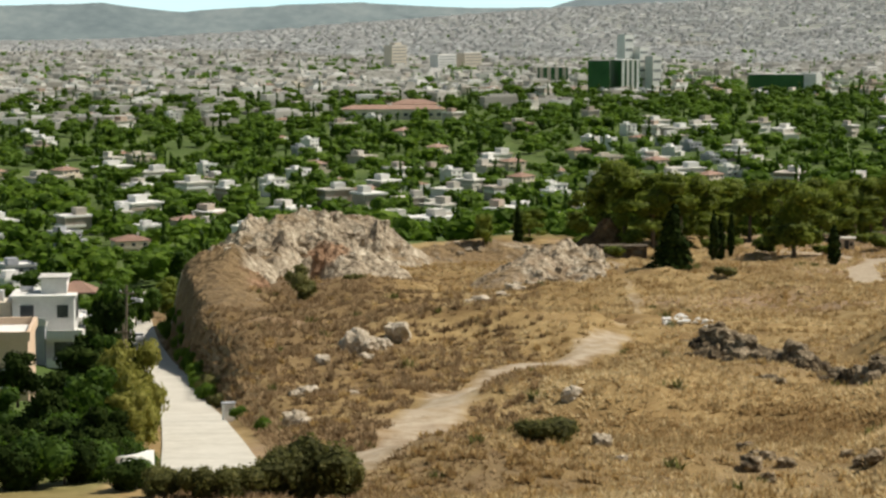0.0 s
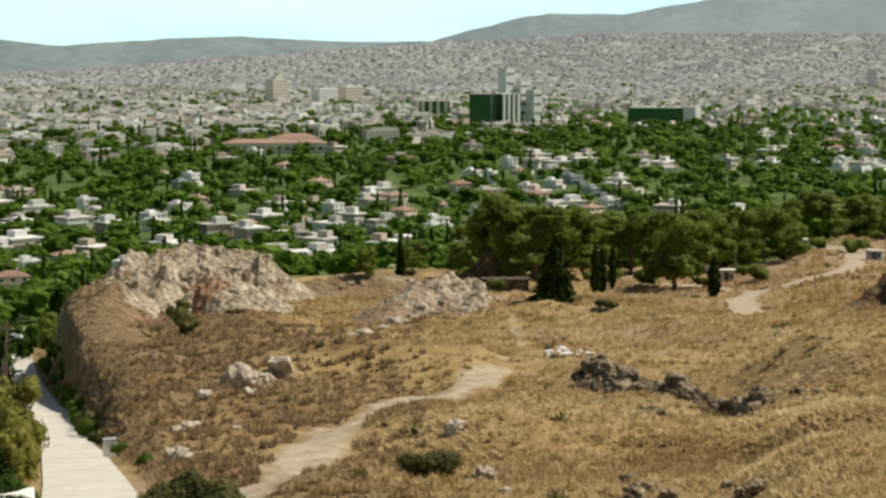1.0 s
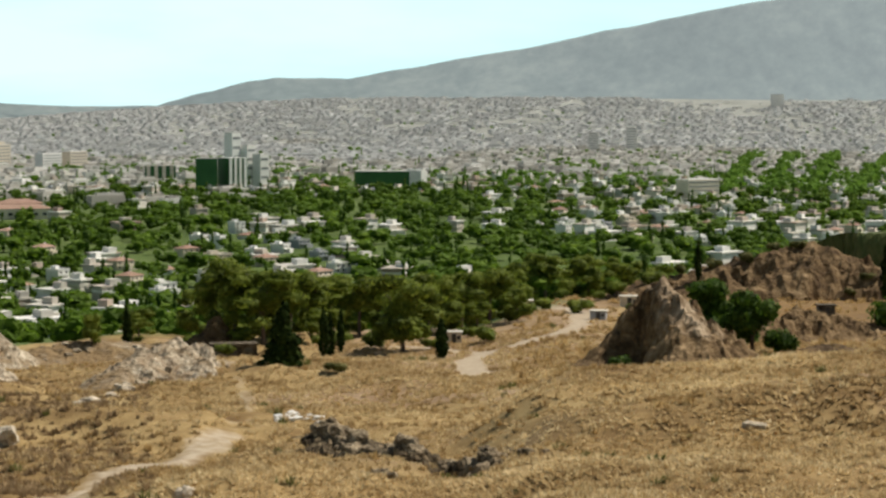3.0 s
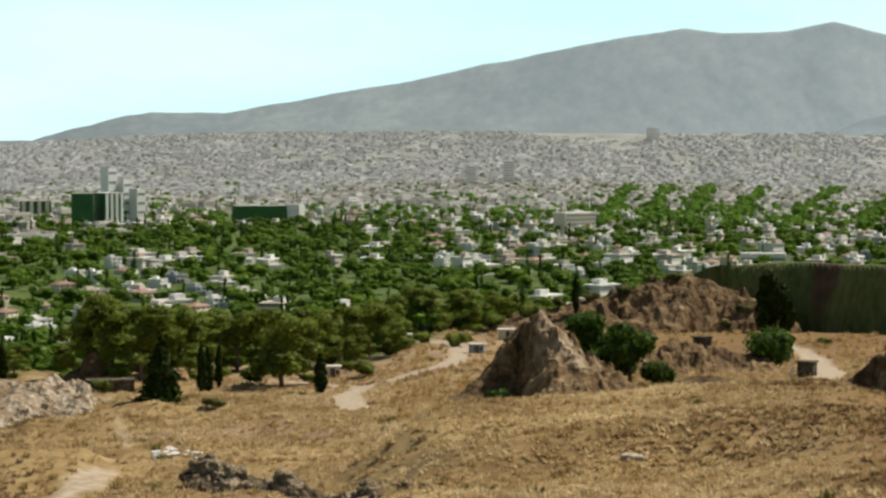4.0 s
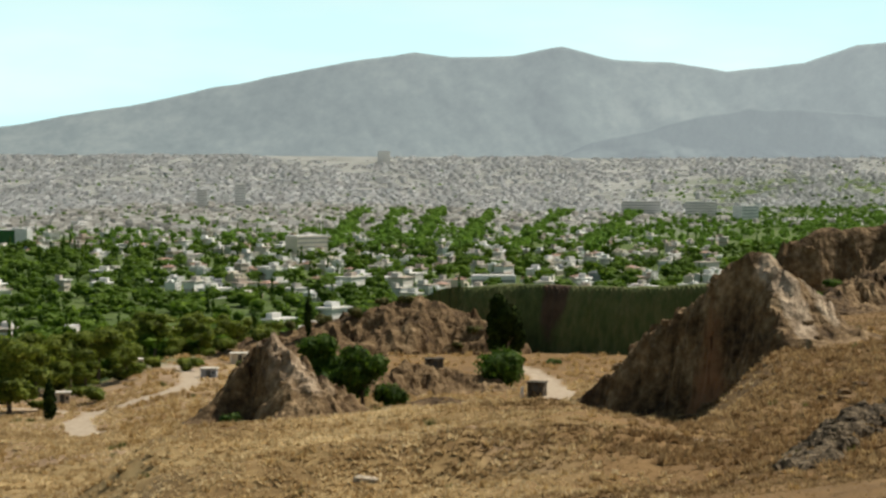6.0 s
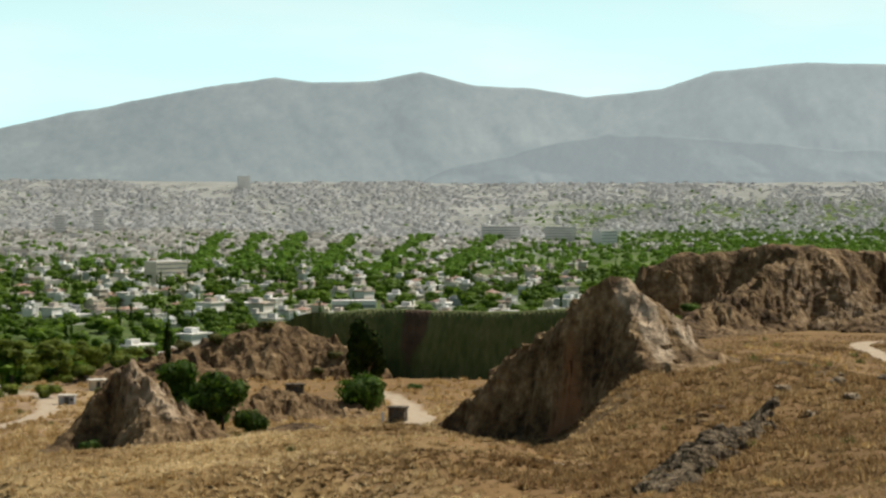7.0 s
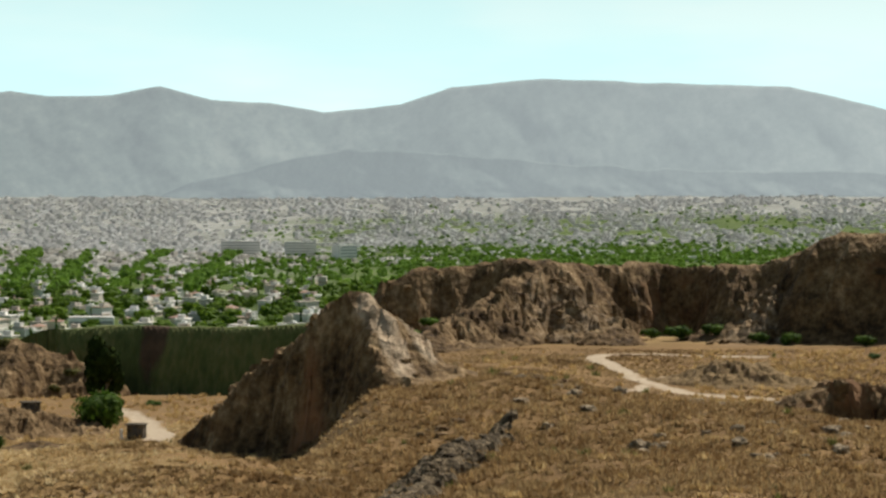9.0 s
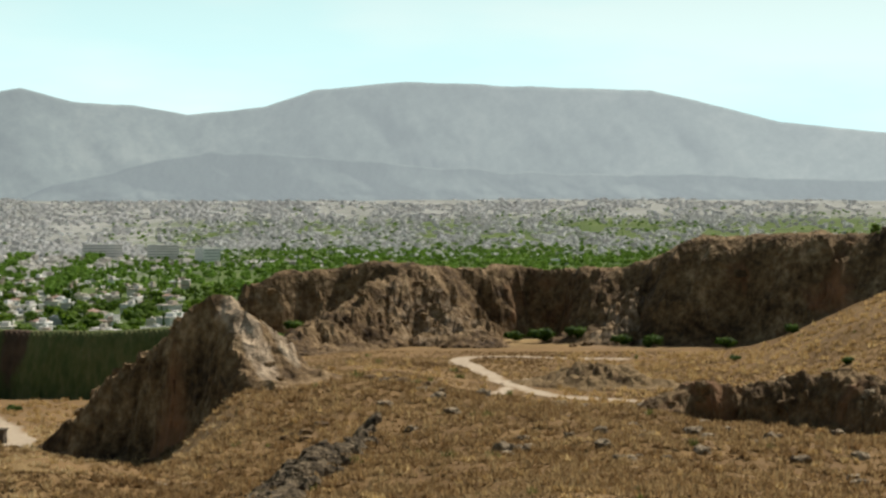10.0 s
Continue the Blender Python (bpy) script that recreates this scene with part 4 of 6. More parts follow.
TRUNKS = {"cypress": 0.10, "fir": 0.12, "pine": 0.62, "eucalyptus": 0.6, "broadleaf": 0.45, "bush": 0.3}
LEAVES = {"cypress": M_LEAF_CYP, "fir": M_LEAF_CYP, "pine": M_LEAF_PINE, "eucalyptus": M_LEAF_EUCA, "broadleaf": M_LEAF_GREEN, "bush": M_LEAF_OLIVE}
TREE_LABELS = {"cypress": "slender dark green cypress", "fir": "broad dark green conifer with low boughs", "pine": "umbrella-shaped green pine", "eucalyptus": "tall grey-green eucalyptus with spreading crown", "broadleaf": "round-crowned leafy green tree", "bush": "olive-green leafy shrub"}


def tree(kind, seed, leaves=500, leaf=0.03, mat=None, label=""):
    """A tree 1 m high: trunk with limbs, and crown. To be scaled by its copies."""
    root = new("shrub" if kind == "bush" else kind + ("_tree" if kind != "pine" else "_tree"))
    rng = np.random.default_rng(seed + 99)
    bm = bmesh.new()
    h = TRUNKS[kind]
    r0 = 0.022 if kind in ("cypress", "fir") else 0.03
    lean = (rng.uniform(-0.03, 0.03), rng.uniform(-0.03, 0.03))
    tube(bm, (0, 0, -0.04), (lean[0], lean[1], h), r0, r0 * 0.6)
    for k in range(5 if kind not in ("cypress", "fir") else 2):
        t = rng.uniform(0, 6.28)
        z0 = h * rng.uniform(0.55, 0.98)
        tube(bm, (lean[0] * z0 / h, lean[1] * z0 / h, z0), (0.2 * math.cos(t), 0.2 * math.sin(t), min(0.85, z0 + 0.25)), r0 * 0.5, r0 * 0.15, 6)
    part("trunk", bm, M_BARK, root)
    v, q, cv, ct = crown_arrays(kind, seed, leaves, leaf)
    faces = q.tolist() + (ct + len(v)).tolist()
    crown = mesh_object("crown", np.concatenate([v, cv]), faces, mat or LEAVES[kind], root)
    tagged(root, label or TREE_LABELS[kind], "shrub" if kind == "bush" else "tree")
    return root


PROTOTYPES = {}


def plant(kind, x, y, high, wide=1.0, variant=0, leaves=500, leaf=0.03, mat=None, label="", z=None, group="", rotate=None):
    key = (kind, variant, leaves, leaf, mat.name if mat else "", label)
    spin = rotate if rotate is not None else (x * 37.1 + y * 11.3) % 360
    z = surface(x, y) if z is None else z
    m = pose(x, y, z, 0, 0, spin)
    if key not in PROTOTYPES:
        ob = tree(kind, 31 * variant + len(kind), leaves, leaf, mat, label)
        PROTOTYPES[key] = ob
    else:
        ob = copy_thing(PROTOTYPES[key], m)
    ob.matrix_basis = m @ Matrix.Diagonal((high * wide, high * wide, high, 1))
    if group:
        ob["group"] = group
    return ob


def scatter(name, templates, placed, mat, label, category):
    """Many plants in one mesh of kind stuff. placed: rows of x, y, z, height, width factor, turn, template."""
    vs, fs, base = [], [], 0
    for x, y, z, h, w, t, k in placed:
        v, q = templates[int(k)]
        c, s = math.cos(t), math.sin(t)
        p = np.stack([(v[:, 0] * c - v[:, 1] * s) * h * w + x, (v[:, 0] * s + v[:, 1] * c) * h * w + y, v[:, 2] * h + z], 1)
        vs.append(p)
        fs.append(q + base)
        base += len(v)
    return tagged(mesh_object(name, np.concatenate(vs), np.concatenate(fs), mat), label, category, kind="stuff")


# ---- the town on the plain ----
rng = np.random.default_rng(5)


def built_up(a, r):
    """How densely the plain is built on, 0 to 1."""
    x, y = r * np.sin(np.radians(a)), r * np.cos(np.radians(a))
    edge = np.interp(a, (-12, -6, 0, 6, 14, 22, 30, 38, 46), (1450, 1650, 1800, 2050, 2250, 2350, 3150, 3600, 3800))
    patch = fbm(x / 260, y / 260, 6.0, 3)
    return np.clip(smooth(edge - 350, edge + 350, r + 330 * patch), 0, 1) * np.where((a > 24) & (r > 3000), smooth(-0.9, -0.1, fbm(x / 200, y / 120, 2.5, 2)), 1)


def free_of(x, y, spots, gap):
    return all((x - a) ** 2 + (y - b) ** 2 > gap * gap for a, b in spots)


# city blocks far off
count = 52000
a = rng.uniform(-13, 47, count)
r = np.sqrt(rng.uniform(1350 ** 2, 4720 ** 2, count))
keep = rng.uniform(0, 1, count) < built_up(a, r) * np.interp(r, (1350, 2600, 4700), (0.4, 0.7, 0.9)) * (1 - 0.6 * smooth(0.25, 0.7, fbm(a / 1.1, r / 300, 8.0, 3))) * (1 - smooth(4330, 4760, r + 330 * fbm(a / 1.3, 0 * a, 1.0, 4)) * smooth(2, 8, a)) * (1 - 0.75 * smooth(23, 28, a) * smooth(-0.5, 0.2, fbm(a / 1.6, r / 160, 3.0, 3)))
a, r = a[keep], r[keep]
# the white town below the foothill
town_a, town_r = rng.uniform(26, 43, 4200), rng.uniform(3500, 4420, 4200)
dense = rng.uniform(0, 1, 4200) < smooth(-0.7, 0.1, fbm(town_a / 0.8, town_r / 110, 5.0, 3)) * (1 - smooth(39, 43, town_a))
a, r = np.concatenate([a, town_a[dense]]), np.concatenate([r, town_r[dense]])
bx, by = r * np.sin(np.radians(a)), r * np.cos(np.radians(a))
bz = surfaces(bx, by)
n = len(a)
shrink = np.interp(r, (1500, 2500, 4700), (0.9, 0.75, 0.62))
w, dpt = rng.uniform(11, 32, n) * shrink, rng.uniform(8, 14, n) * shrink
hgt = rng.choice([4, 7, 10, 13, 16, 19], n, p=[0.26, 0.33, 0.24, 0.12, 0.04, 0.01]) * shrink * np.interp(r, (2000, 4500), (0.60, 0.36))
turn = np.radians(38 + 12 * value_noise(bx / 700, by / 700) + rng.normal(0, 12, n))
unit = np.array([(-.5, -.5), (.5, -.5), (.5, .5), (-.5, .5)])


def block_arrays(x, y, z, w, d, h, turn, base=3.0):
    k = len(x)
    c, s = np.cos(turn)[:, None], np.sin(turn)[:, None]
    ux, uy = unit[None, :, 0] * w[:, None], unit[None, :, 1] * d[:, None]
    px, py = x[:, None] + ux * c - uy * s, y[:, None] + ux * s + uy * c
    low, high = np.repeat((z - base)[:, None], 4, 1), np.repeat((z + h)[:, None], 4, 1)
    v = np.concatenate([np.stack([px, py, low], -1), np.stack([px, py, high], -1)], 1).reshape(-1, 3)
    q = np.array([(0, 1, 5, 4), (1, 2, 6, 5), (2, 3, 7, 6), (3, 0, 4, 7), (4, 5, 6, 7)])
    return v, (q[None] + 8 * np.arange(k)[:, None, None]).reshape(-1, 4)


v1, f1 = block_arrays(bx, by, bz, w, dpt, hgt, turn)
top = rng.uniform(0, 1, n) < 0.7
m = top.sum()
v2, f2 = block_arrays(bx[top] + rng.uniform(-2, 2, m), by[top], bz[top] + hgt[top], w[top] * rng.uniform(0.3, 0.75, m), dpt[top] * rng.uniform(0.3, 0.7, m), 1.8 * shrink[top], turn[top], 0.1)
# balcony bands that stand proud of the walls of the nearer blocks
near = np.where(r < 2900)[0]
bands = [(i, k) for i in near for k in range(1, int(hgt[i] / 3.1))]
bi, bk = np.array([b[0] for b in bands]), np.array([b[1] for b in bands])
v3, f3 = block_arrays(bx[bi], by[bi], bz[bi] + 3.0 * bk, w[bi] + 1.6, dpt[bi] + 0.4, np.full(len(bi), 1.0), turn[bi], 0.0)
city_v, city_f = np.concatenate([v1, v2, v3]), np.concatenate([f1, f2 + len(v1), f3 + len(v1) + len(v2)])
# blocks beyond about 3 km take the haze-paled colours
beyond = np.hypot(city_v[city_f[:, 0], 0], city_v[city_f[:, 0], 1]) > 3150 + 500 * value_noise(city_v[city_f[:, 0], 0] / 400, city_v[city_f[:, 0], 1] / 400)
for name, use, mat0, text in (("city_blocks", ~beyond, M_CITY, "dense pale concrete apartment blocks filling the plain"), ("far_city_blocks", beyond, M_CITY_FAR, "city blocks in haze-pale colours reaching up to the mountain's foot")):
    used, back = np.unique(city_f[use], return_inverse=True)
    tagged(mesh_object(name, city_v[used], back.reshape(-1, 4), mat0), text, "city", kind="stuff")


# ---- houses of the green suburb ----
def window(parent, x, y, z, w, h, face, sill=True):
    """A pane in a raised frame on the side face: 'f' front (-y), 'b', 'l', 'r'."""
    t = 0.12
    if face in "fb":
        s = -1 if face == "f" else 1
        fr = boxes((x - w / 2 - t, x + w / 2 + t, min(y, y + s * 0.1), max(y, y + s * 0.1), z - t, z + h + t))
        pn = boxes((x - w / 2, x + w / 2, min(y, y + s * 0.13), max(y, y + s * 0.13), z, z + h))
    else:
        s = -1 if face == "l" else 1
        fr = boxes((min(x, x + s * 0.1), max(x, x + s * 0.1), y - w / 2 - t, y + w / 2 + t, z - t, z + h + t))
        pn = boxes((min(x, x + s * 0.13), max(x, x + s * 0.13), y - w / 2, y + w / 2, z, z + h))
    frame_ob = part("window", fr, M_WHITE, parent)
    part("pane", pn, M_GLASS, frame_ob)
    return frame_ob


def hip_roof(bm, w, d, z, h, over=0.5):
    a, b = w / 2 + over, d / 2 + over
    ridge = max(a - b, 0.4)
    low = [bm.verts.new(p) for p in ((-a, -b, z), (a, -b, z), (a, b, z), (-a, b, z))]
    eave = [bm.verts.new((v.co.x, v.co.y, z + 0.2)) for v in low]
    top = [bm.verts.new(p) for p in ((-ridge, 0, z + h), (ridge, 0, z + h))]
    for i in range(4):
        bm.faces.new((low[i], low[(i + 1) % 4], eave[(i + 1) % 4], eave[i]))
    bm.faces.new(low[::-1])
    bm.faces.new((eave[0], eave[1], top[1], top[0]))
    bm.faces.new((eave[1], eave[2], top[1]))
    bm.faces.new((eave[2], eave[3], top[0], top[1]))
    bm.faces.new((eave[3], eave[0], top[0]))
    return bm


def house(w, d, storeys, roof, wall_mat, label, seed):
    rg = random.Random(seed)
    root = new("house")
    h = 3.1 * storeys
    wall = part("wall", boxes((-w / 2, w / 2, -d / 2, d / 2, -3, h), (w * 0.1, w / 2 + 1.5, -d / 2 - 1.6, -d / 2 + 0.4, -3, 3.0)), wall_mat, root)
    if roof == "hip":
        part("roof", hip_roof(bmesh.new(), w, d, h, 0.22 * d), M_TILE, root, "clay tile roof")
        part("chimney", boxes((w * 0.2, w * 0.2 + 0.8, 0.6, 1.4, h + 0.3, h + 0.3 * d)), M_WHITE, root)
    else:
        t = 0.25
        part("roof", boxes((-w / 2 - 0.3, w / 2 + 0.3, -d / 2 - 0.3, d / 2 + 0.3, h + 0.003, h + 0.28)), M_FLATROOF, root, "pale flat roof")
        part("parapet", boxes((-w / 2 - 0.3, w / 2 + 0.3, -d / 2 - 0.3, -d / 2 - 0.3 + t, h + 0.283, h + 0.9), (-w / 2 - 0.3, w / 2 + 0.3, d / 2 + 0.3 - t, d / 2 + 0.3, h + 0.283, h + 0.9),
                              (-w / 2 - 0.3, -w / 2 - 0.3 + t, -d / 2 + 0.0, d / 2, h + 0.283, h + 0.88), (w / 2 + 0.3 - t, w / 2 + 0.3, -d / 2, d / 2, h + 0.283, h + 0.88)), wall_mat, root)
        part("stair_hut", boxes((-w * 0.3, w * 0.05, -d * 0.1, d * 0.3, h + 0.2, h + 2.7)), wall_mat, root)
    for s in range(storeys):
        for k in range(2 if w < 11 else 3):
            window(root, -w / 2 + w * (k + 0.5) / (2 if w < 11 else 3), -d / 2, 3.1 * s + 1.0, 1.5, 1.4, "f")
        window(root, w / 2, 0, 3.1 * s + 1.0, 1.4, 1.4, "r")
        if s:
            part("balcony", boxes((-w / 2 + 0.4, w * 0.2, -d / 2 - 1.5, -d / 2, 3.1 * s - 0.1, 3.1 * s + 0.08), (-w / 2 + 0.4, w * 0.2, -d / 2 - 1.5, -d / 2 - 1.4, 3.1 * s + 0.08, 3.1 * s + 0.95)), wall_mat, root)
    return tagged(root, label, "house", "houses of the green suburb")


HOUSES = [
    house(12, 10, 2, "flat", M_WHITE, "white two-storey villa with flat roof", 1),
    house(14, 11, 2, "hip", M_CREAM, "cream villa with clay-tiled hip roof", 2),
    house(10, 9, 3, "flat", M_WHITE, "white three-storey house with flat roof", 3),
    house(16, 9, 1, "hip", M_WHITE, "long low white house with tiled roof", 4),
    house(18, 11, 2, "flat", M_CREAM, "wide cream house with flat roof", 5),
    house(11, 11, 2, "flat", M_GREY, "grey modern house with flat roof", 6),
]
spots = []
for tries in range(4000):
    hr = rng.uniform(500, 1950)
    ha = rng.uniform(-12.5, 27)
    if ha > 4 and hr < 940 or ha > 1 and hr < 800 or ha > -4.5 and hr < 640 or ha > 17 and hr < 1000:
        continue
    x, y, _ = polar(ha, hr)
    if value_noise(x / 210, y / 210, 3.3) < -0.25 or not free_of(x, y, spots, 26) or float(near_line(np.array([x]), np.array([y]), road_line)[0][0]) < 16:
        continue
    k = len(spots)
    if 1000 < hr < 1700 and ha < 4 and tries % 7:
        continue
    spin = 42 + rng.uniform(-22, 22)
    m = pose(x, y, surface(x, y) + 0.2, 0, 0, spin) @ Matrix.Diagonal((0.7, 0.7, 0.64, 1))
    pick = int(rng.choice(6, p=[0.3, 0.2, 0.15, 0.12, 0.15, 0.08]))
    if k < 6:
        HOUSES[k].matrix_basis = m
    else:
        copy_thing(HOUSES[pick], m @ Matrix.Diagonal((1 / 0.7, 1 / 0.7, 1 / 0.64, 1)))
    spots.append((x, y))
    if len(spots) >= 235:
        break

# ---- low houses too many to tell apart ----
CLEAR = set(spots)
low = []
for tries in range(6000):
    hr, ha = rng.uniform(700, 2150), rng.uniform(-12.8, 27)
    x, y, _ = polar(ha, hr)
    if ha > 4 and hr < 940 or ha > 17 and hr < 1000 or value_noise(x / 210, y / 210, 3.3) < -0.45 or (1000 < hr < 1700 and ha < 5 and tries % 12) or not free_of(x, y, spots, 20):
        continue
    low.append((x, y))
    spots.append((x, y))
    if len(low) >= 470:
        break
lx, ly = np.array(low).T
n = len(low)
lz, lw, ld = surfaces(lx, ly), rng.uniform(7, 16, n), rng.uniform(6, 10, n)
lh, lt = rng.choice([3.4, 5.2, 6.4, 8], n, p=[0.3, 0.4, 0.22, 0.08]), np.radians(rng.uniform(25, 65, n))
pieces = [block_arrays(lx, ly, lz, lw, ld, lh, lt)]
pieces.append(block_arrays(lx, ly, lz + lh - 0.3, lw + 1.4, ld + 1.4, np.full(n, 0.6), lt, 0.0))
pieces.append(block_arrays(lx + rng.uniform(-3, 3, n), ly, lz + lh, lw * 0.4, ld * 0.5, np.full(n, 2.6), lt, 0.1))
pieces.append(block_arrays(lx - 1.0, ly - 1.5, lz + 2.9, lw * 0.8, ld + 0.6, np.full(n, 0.9), lt, 0.0))
start, vs, fs = 0, [], []
for pv, pf in pieces:
    vs.append(pv)
    fs.append(pf + start)
    start += len(pv)
tagged(mesh_object("low_houses", np.concatenate(vs), np.concatenate(fs), M_SUBURB), "low white and cream houses scattered among trees", "houses", kind="stuff")

# ---- landmark buildings ----


def slab_tower(azimuth, distance, w, d, h, wall_mat, label, stripes=0, stripe_mat=None, floors=0, spin=0.0, category="office building", crown=None):
    x, y, _ = polar(azimuth, distance)
    root = new("tower_block")
    part("wall", boxes((-w / 2, w / 2, -d / 2, d / 2, -4, h)), wall_mat, root)
    part("roof", boxes((-w / 2 + 0.4, w / 2 - 0.4, -d / 2 + 0.4, d / 2 - 0.4, h + 0.004, h + 0.6)), M_FLATROOF, root)
    for k in range(stripes):
        sx = -w / 2 + w * (k + 0.5) / stripes
        part("pier", boxes((sx - w / stripes * 0.24, sx + w / stripes * 0.24, -d / 2 - 0.9, -d / 2 + 0.2, -3, h + 0.8)), stripe_mat, root)
    for k in range(floors):
        z = h * (k + 0.35) / floors
        part("window_band", boxes((-w / 2 + 0.7, w / 2 - 0.7, -d / 2 - 0.12, -d / 2 + 0.1, z, z + h / floors * 0.26)), M_BAND, root)
    if crown:
        part("lift_house", boxes((-w * 0.2, w * 0.25, -d * 0.3, d * 0.3, h, h + crown)), wall_mat, root)
    root.matrix_basis = pose(x, y, surface(x, y), 0, 0, spin - azimuth)
    spots.append((x, y))
    return tagged(root, label, category)


slab_tower(3.9, 1790, 17, 16, 27, M_GREENGLASS, "dark green glass side of an office tower", floors=0)
slab_tower(4.55, 1800, 18, 15, 27, M_GREENGLASS, "green glass office tower with white upright piers", stripes=4, stripe_mat=M_WHITE, spin=32)
slab_tower(4.55, 1850, 9, 10, 46, M_WHITE, "tall slim white office tower", floors=6, spin=40)
slab_tower(4.92, 1852, 9, 10, 36, M_WHITE, "stepped white tower wing", floors=5, spin=40)
slab_tower(5.25, 1845, 9, 10, 29, M_WHITE, "lower white tower wing", floors=4, spin=40)
slab_tower(8.35, 1880, 48, 16, 15, M_GREENGLASS, "long low dark green glass building")
slab_tower(9.15, 1872, 7, 17, 16, M_WHITE, "white blank stair tower", floors=0, spin=50)
slab_tower(2.75, 1950, 26, 14, 17, M_GREENGLASS, "green glass block with pale piers", stripes=4, stripe_mat=M_CREAM)
slab_tower(-1.2, 2500, 21, 14, 28, M_CREAM, "plain cream concrete tower block", floors=8, crown=3, spin=40)
slab_tower(0.0, 2480, 26, 14, 18, M_WHITE, "white slab of city apartments", floors=6, spin=40)
slab_tower(0.65, 2500, 24, 14, 20, M_CREAM, "pale slab of city apartments", floors=6, spin=40)
slab_tower(-0.65, 1890, 12, 10, 8, M_WHITE, "small bright white block", floors=0, spin=50)
slab_tower(18.15, 4300, 24, 18, 25, M_CITY, "grey tower block standing over the far city", floors=0)
slab_tower(14.55, 3350, 16, 14, 34, M_CITY, "grey concrete tower among low blocks", floors=9)
slab_tower(13.6, 3300, 14, 14, 28, M_CITY, "grey concrete block of flats", floors=8)
slab_tower(27.2, 2720, 26, 16, 19, M_WHITE, "white block with flat roof", floors=5, spin=40)
slab_tower(24.6, 2900, 50, 14, 20, M_CITY, "long grey concrete block", floors=6)
slab_tower(26.1, 2880, 40, 14, 20, M_CITY, "wide grey concrete block", floors=6)
slab_tower(16.2, 1720, 30, 14, 16, M_CREAM, "cream block of flats", floors=5, spin=40)
slab_tower(20.9, 1330, 26, 14, 5, M_WHITE, "low building with bright white roof", floors=1, category="building")
slab_tower(17.9, 1310, 34, 15, 5, M_WHITE, "low shed with bright white roof", floors=1, category="building")
slab_tower(35.95, 2760, 28, 12, 6, M_WHITE, "white warehouse in the green fields", floors=1, category="warehouse")
x, y, _ = polar(-1.25, 1430)
school = new("school_building")
part("wall", boxes((-32, 32, -7, 7, -3, 6.5)), M_CREAM, school)
part("roof", hip_roof(bmesh.new(), 64, 14, 6.5, 2.6), M_TILE, school, "long clay tile roof")
part("wing", boxes((0, 28, 7, 22, -3, 9)), M_CREAM, school)
wing_bm = hip_roof(bmesh.new(), 28, 16, 9, 3)
bmesh.ops.translate(wing_bm, vec=(14, 14, 0), verts=wing_bm.verts)
part("wing_roof", wing_bm, M_TILE, school)
for k in range(12):
    window(school, -29 + 5.2 * k, -7, 2.4, 2.6, 1.8, "f")
school.matrix_basis = pose(x, y, surface(x, y), 0, 0, 4)
tagged(school, "long cream building with red tiled roofs", "building")
spots.append((x, y))


# ---- woodland on the plain ----
def small_crown(kind, seed, lobes, leaves, leaf):
    """A light crown of triangles 1 m high, for trees far off."""
    g = np.random.default_rng(seed)
    if kind == "cypress":
        ls = [(0, 0, 0.2 + 0.28 * k, 0.12 - 0.03 * k, 0.12 - 0.03 * k, 0.2) for k in range(3)]
    elif kind == "pine":
        ls = [(g.uniform(-0.28, 0.28), g.uniform(-0.28, 0.28), g.uniform(0.55, 0.82), g.uniform(0.22, 0.32), g.uniform(0.22, 0.32), g.uniform(0.13, 0.2)) for _ in range(lobes)]
    else:
        ls = [(g.uniform(-0.24, 0.24), g.uniform(-0.24, 0.24), g.uniform(0.34, 0.74), g.uniform(0.22, 0.33), g.uniform(0.22, 0.33), g.uniform(0.18, 0.26)) for _ in range(lobes)]
    v, q = leaf_cloud(g, ls, leaves, leaf)
    cv, ct = core(ls, 0.86, g)
    tri = np.concatenate([q[:, :3], q[:, [0, 2, 3]], ct + len(v)])
    return np.concatenate([v, cv]), tri


NEAR_CROWNS = [small_crown("broadleaf", 3, 4, 54, 0.085), small_crown("broadleaf", 8, 4, 50, 0.085), small_crown("pine", 5, 4, 50, 0.085), small_crown("cypress", 6, 3, 40, 0.045)]
FAR_CROWNS = [small_crown("broadleaf", 13, 1, 13, 0.16), small_crown("broadleaf", 18, 2, 10, 0.14), small_crown("pine", 15, 1, 12, 0.16), small_crown("cypress", 16, 3, 6, 0.06)]


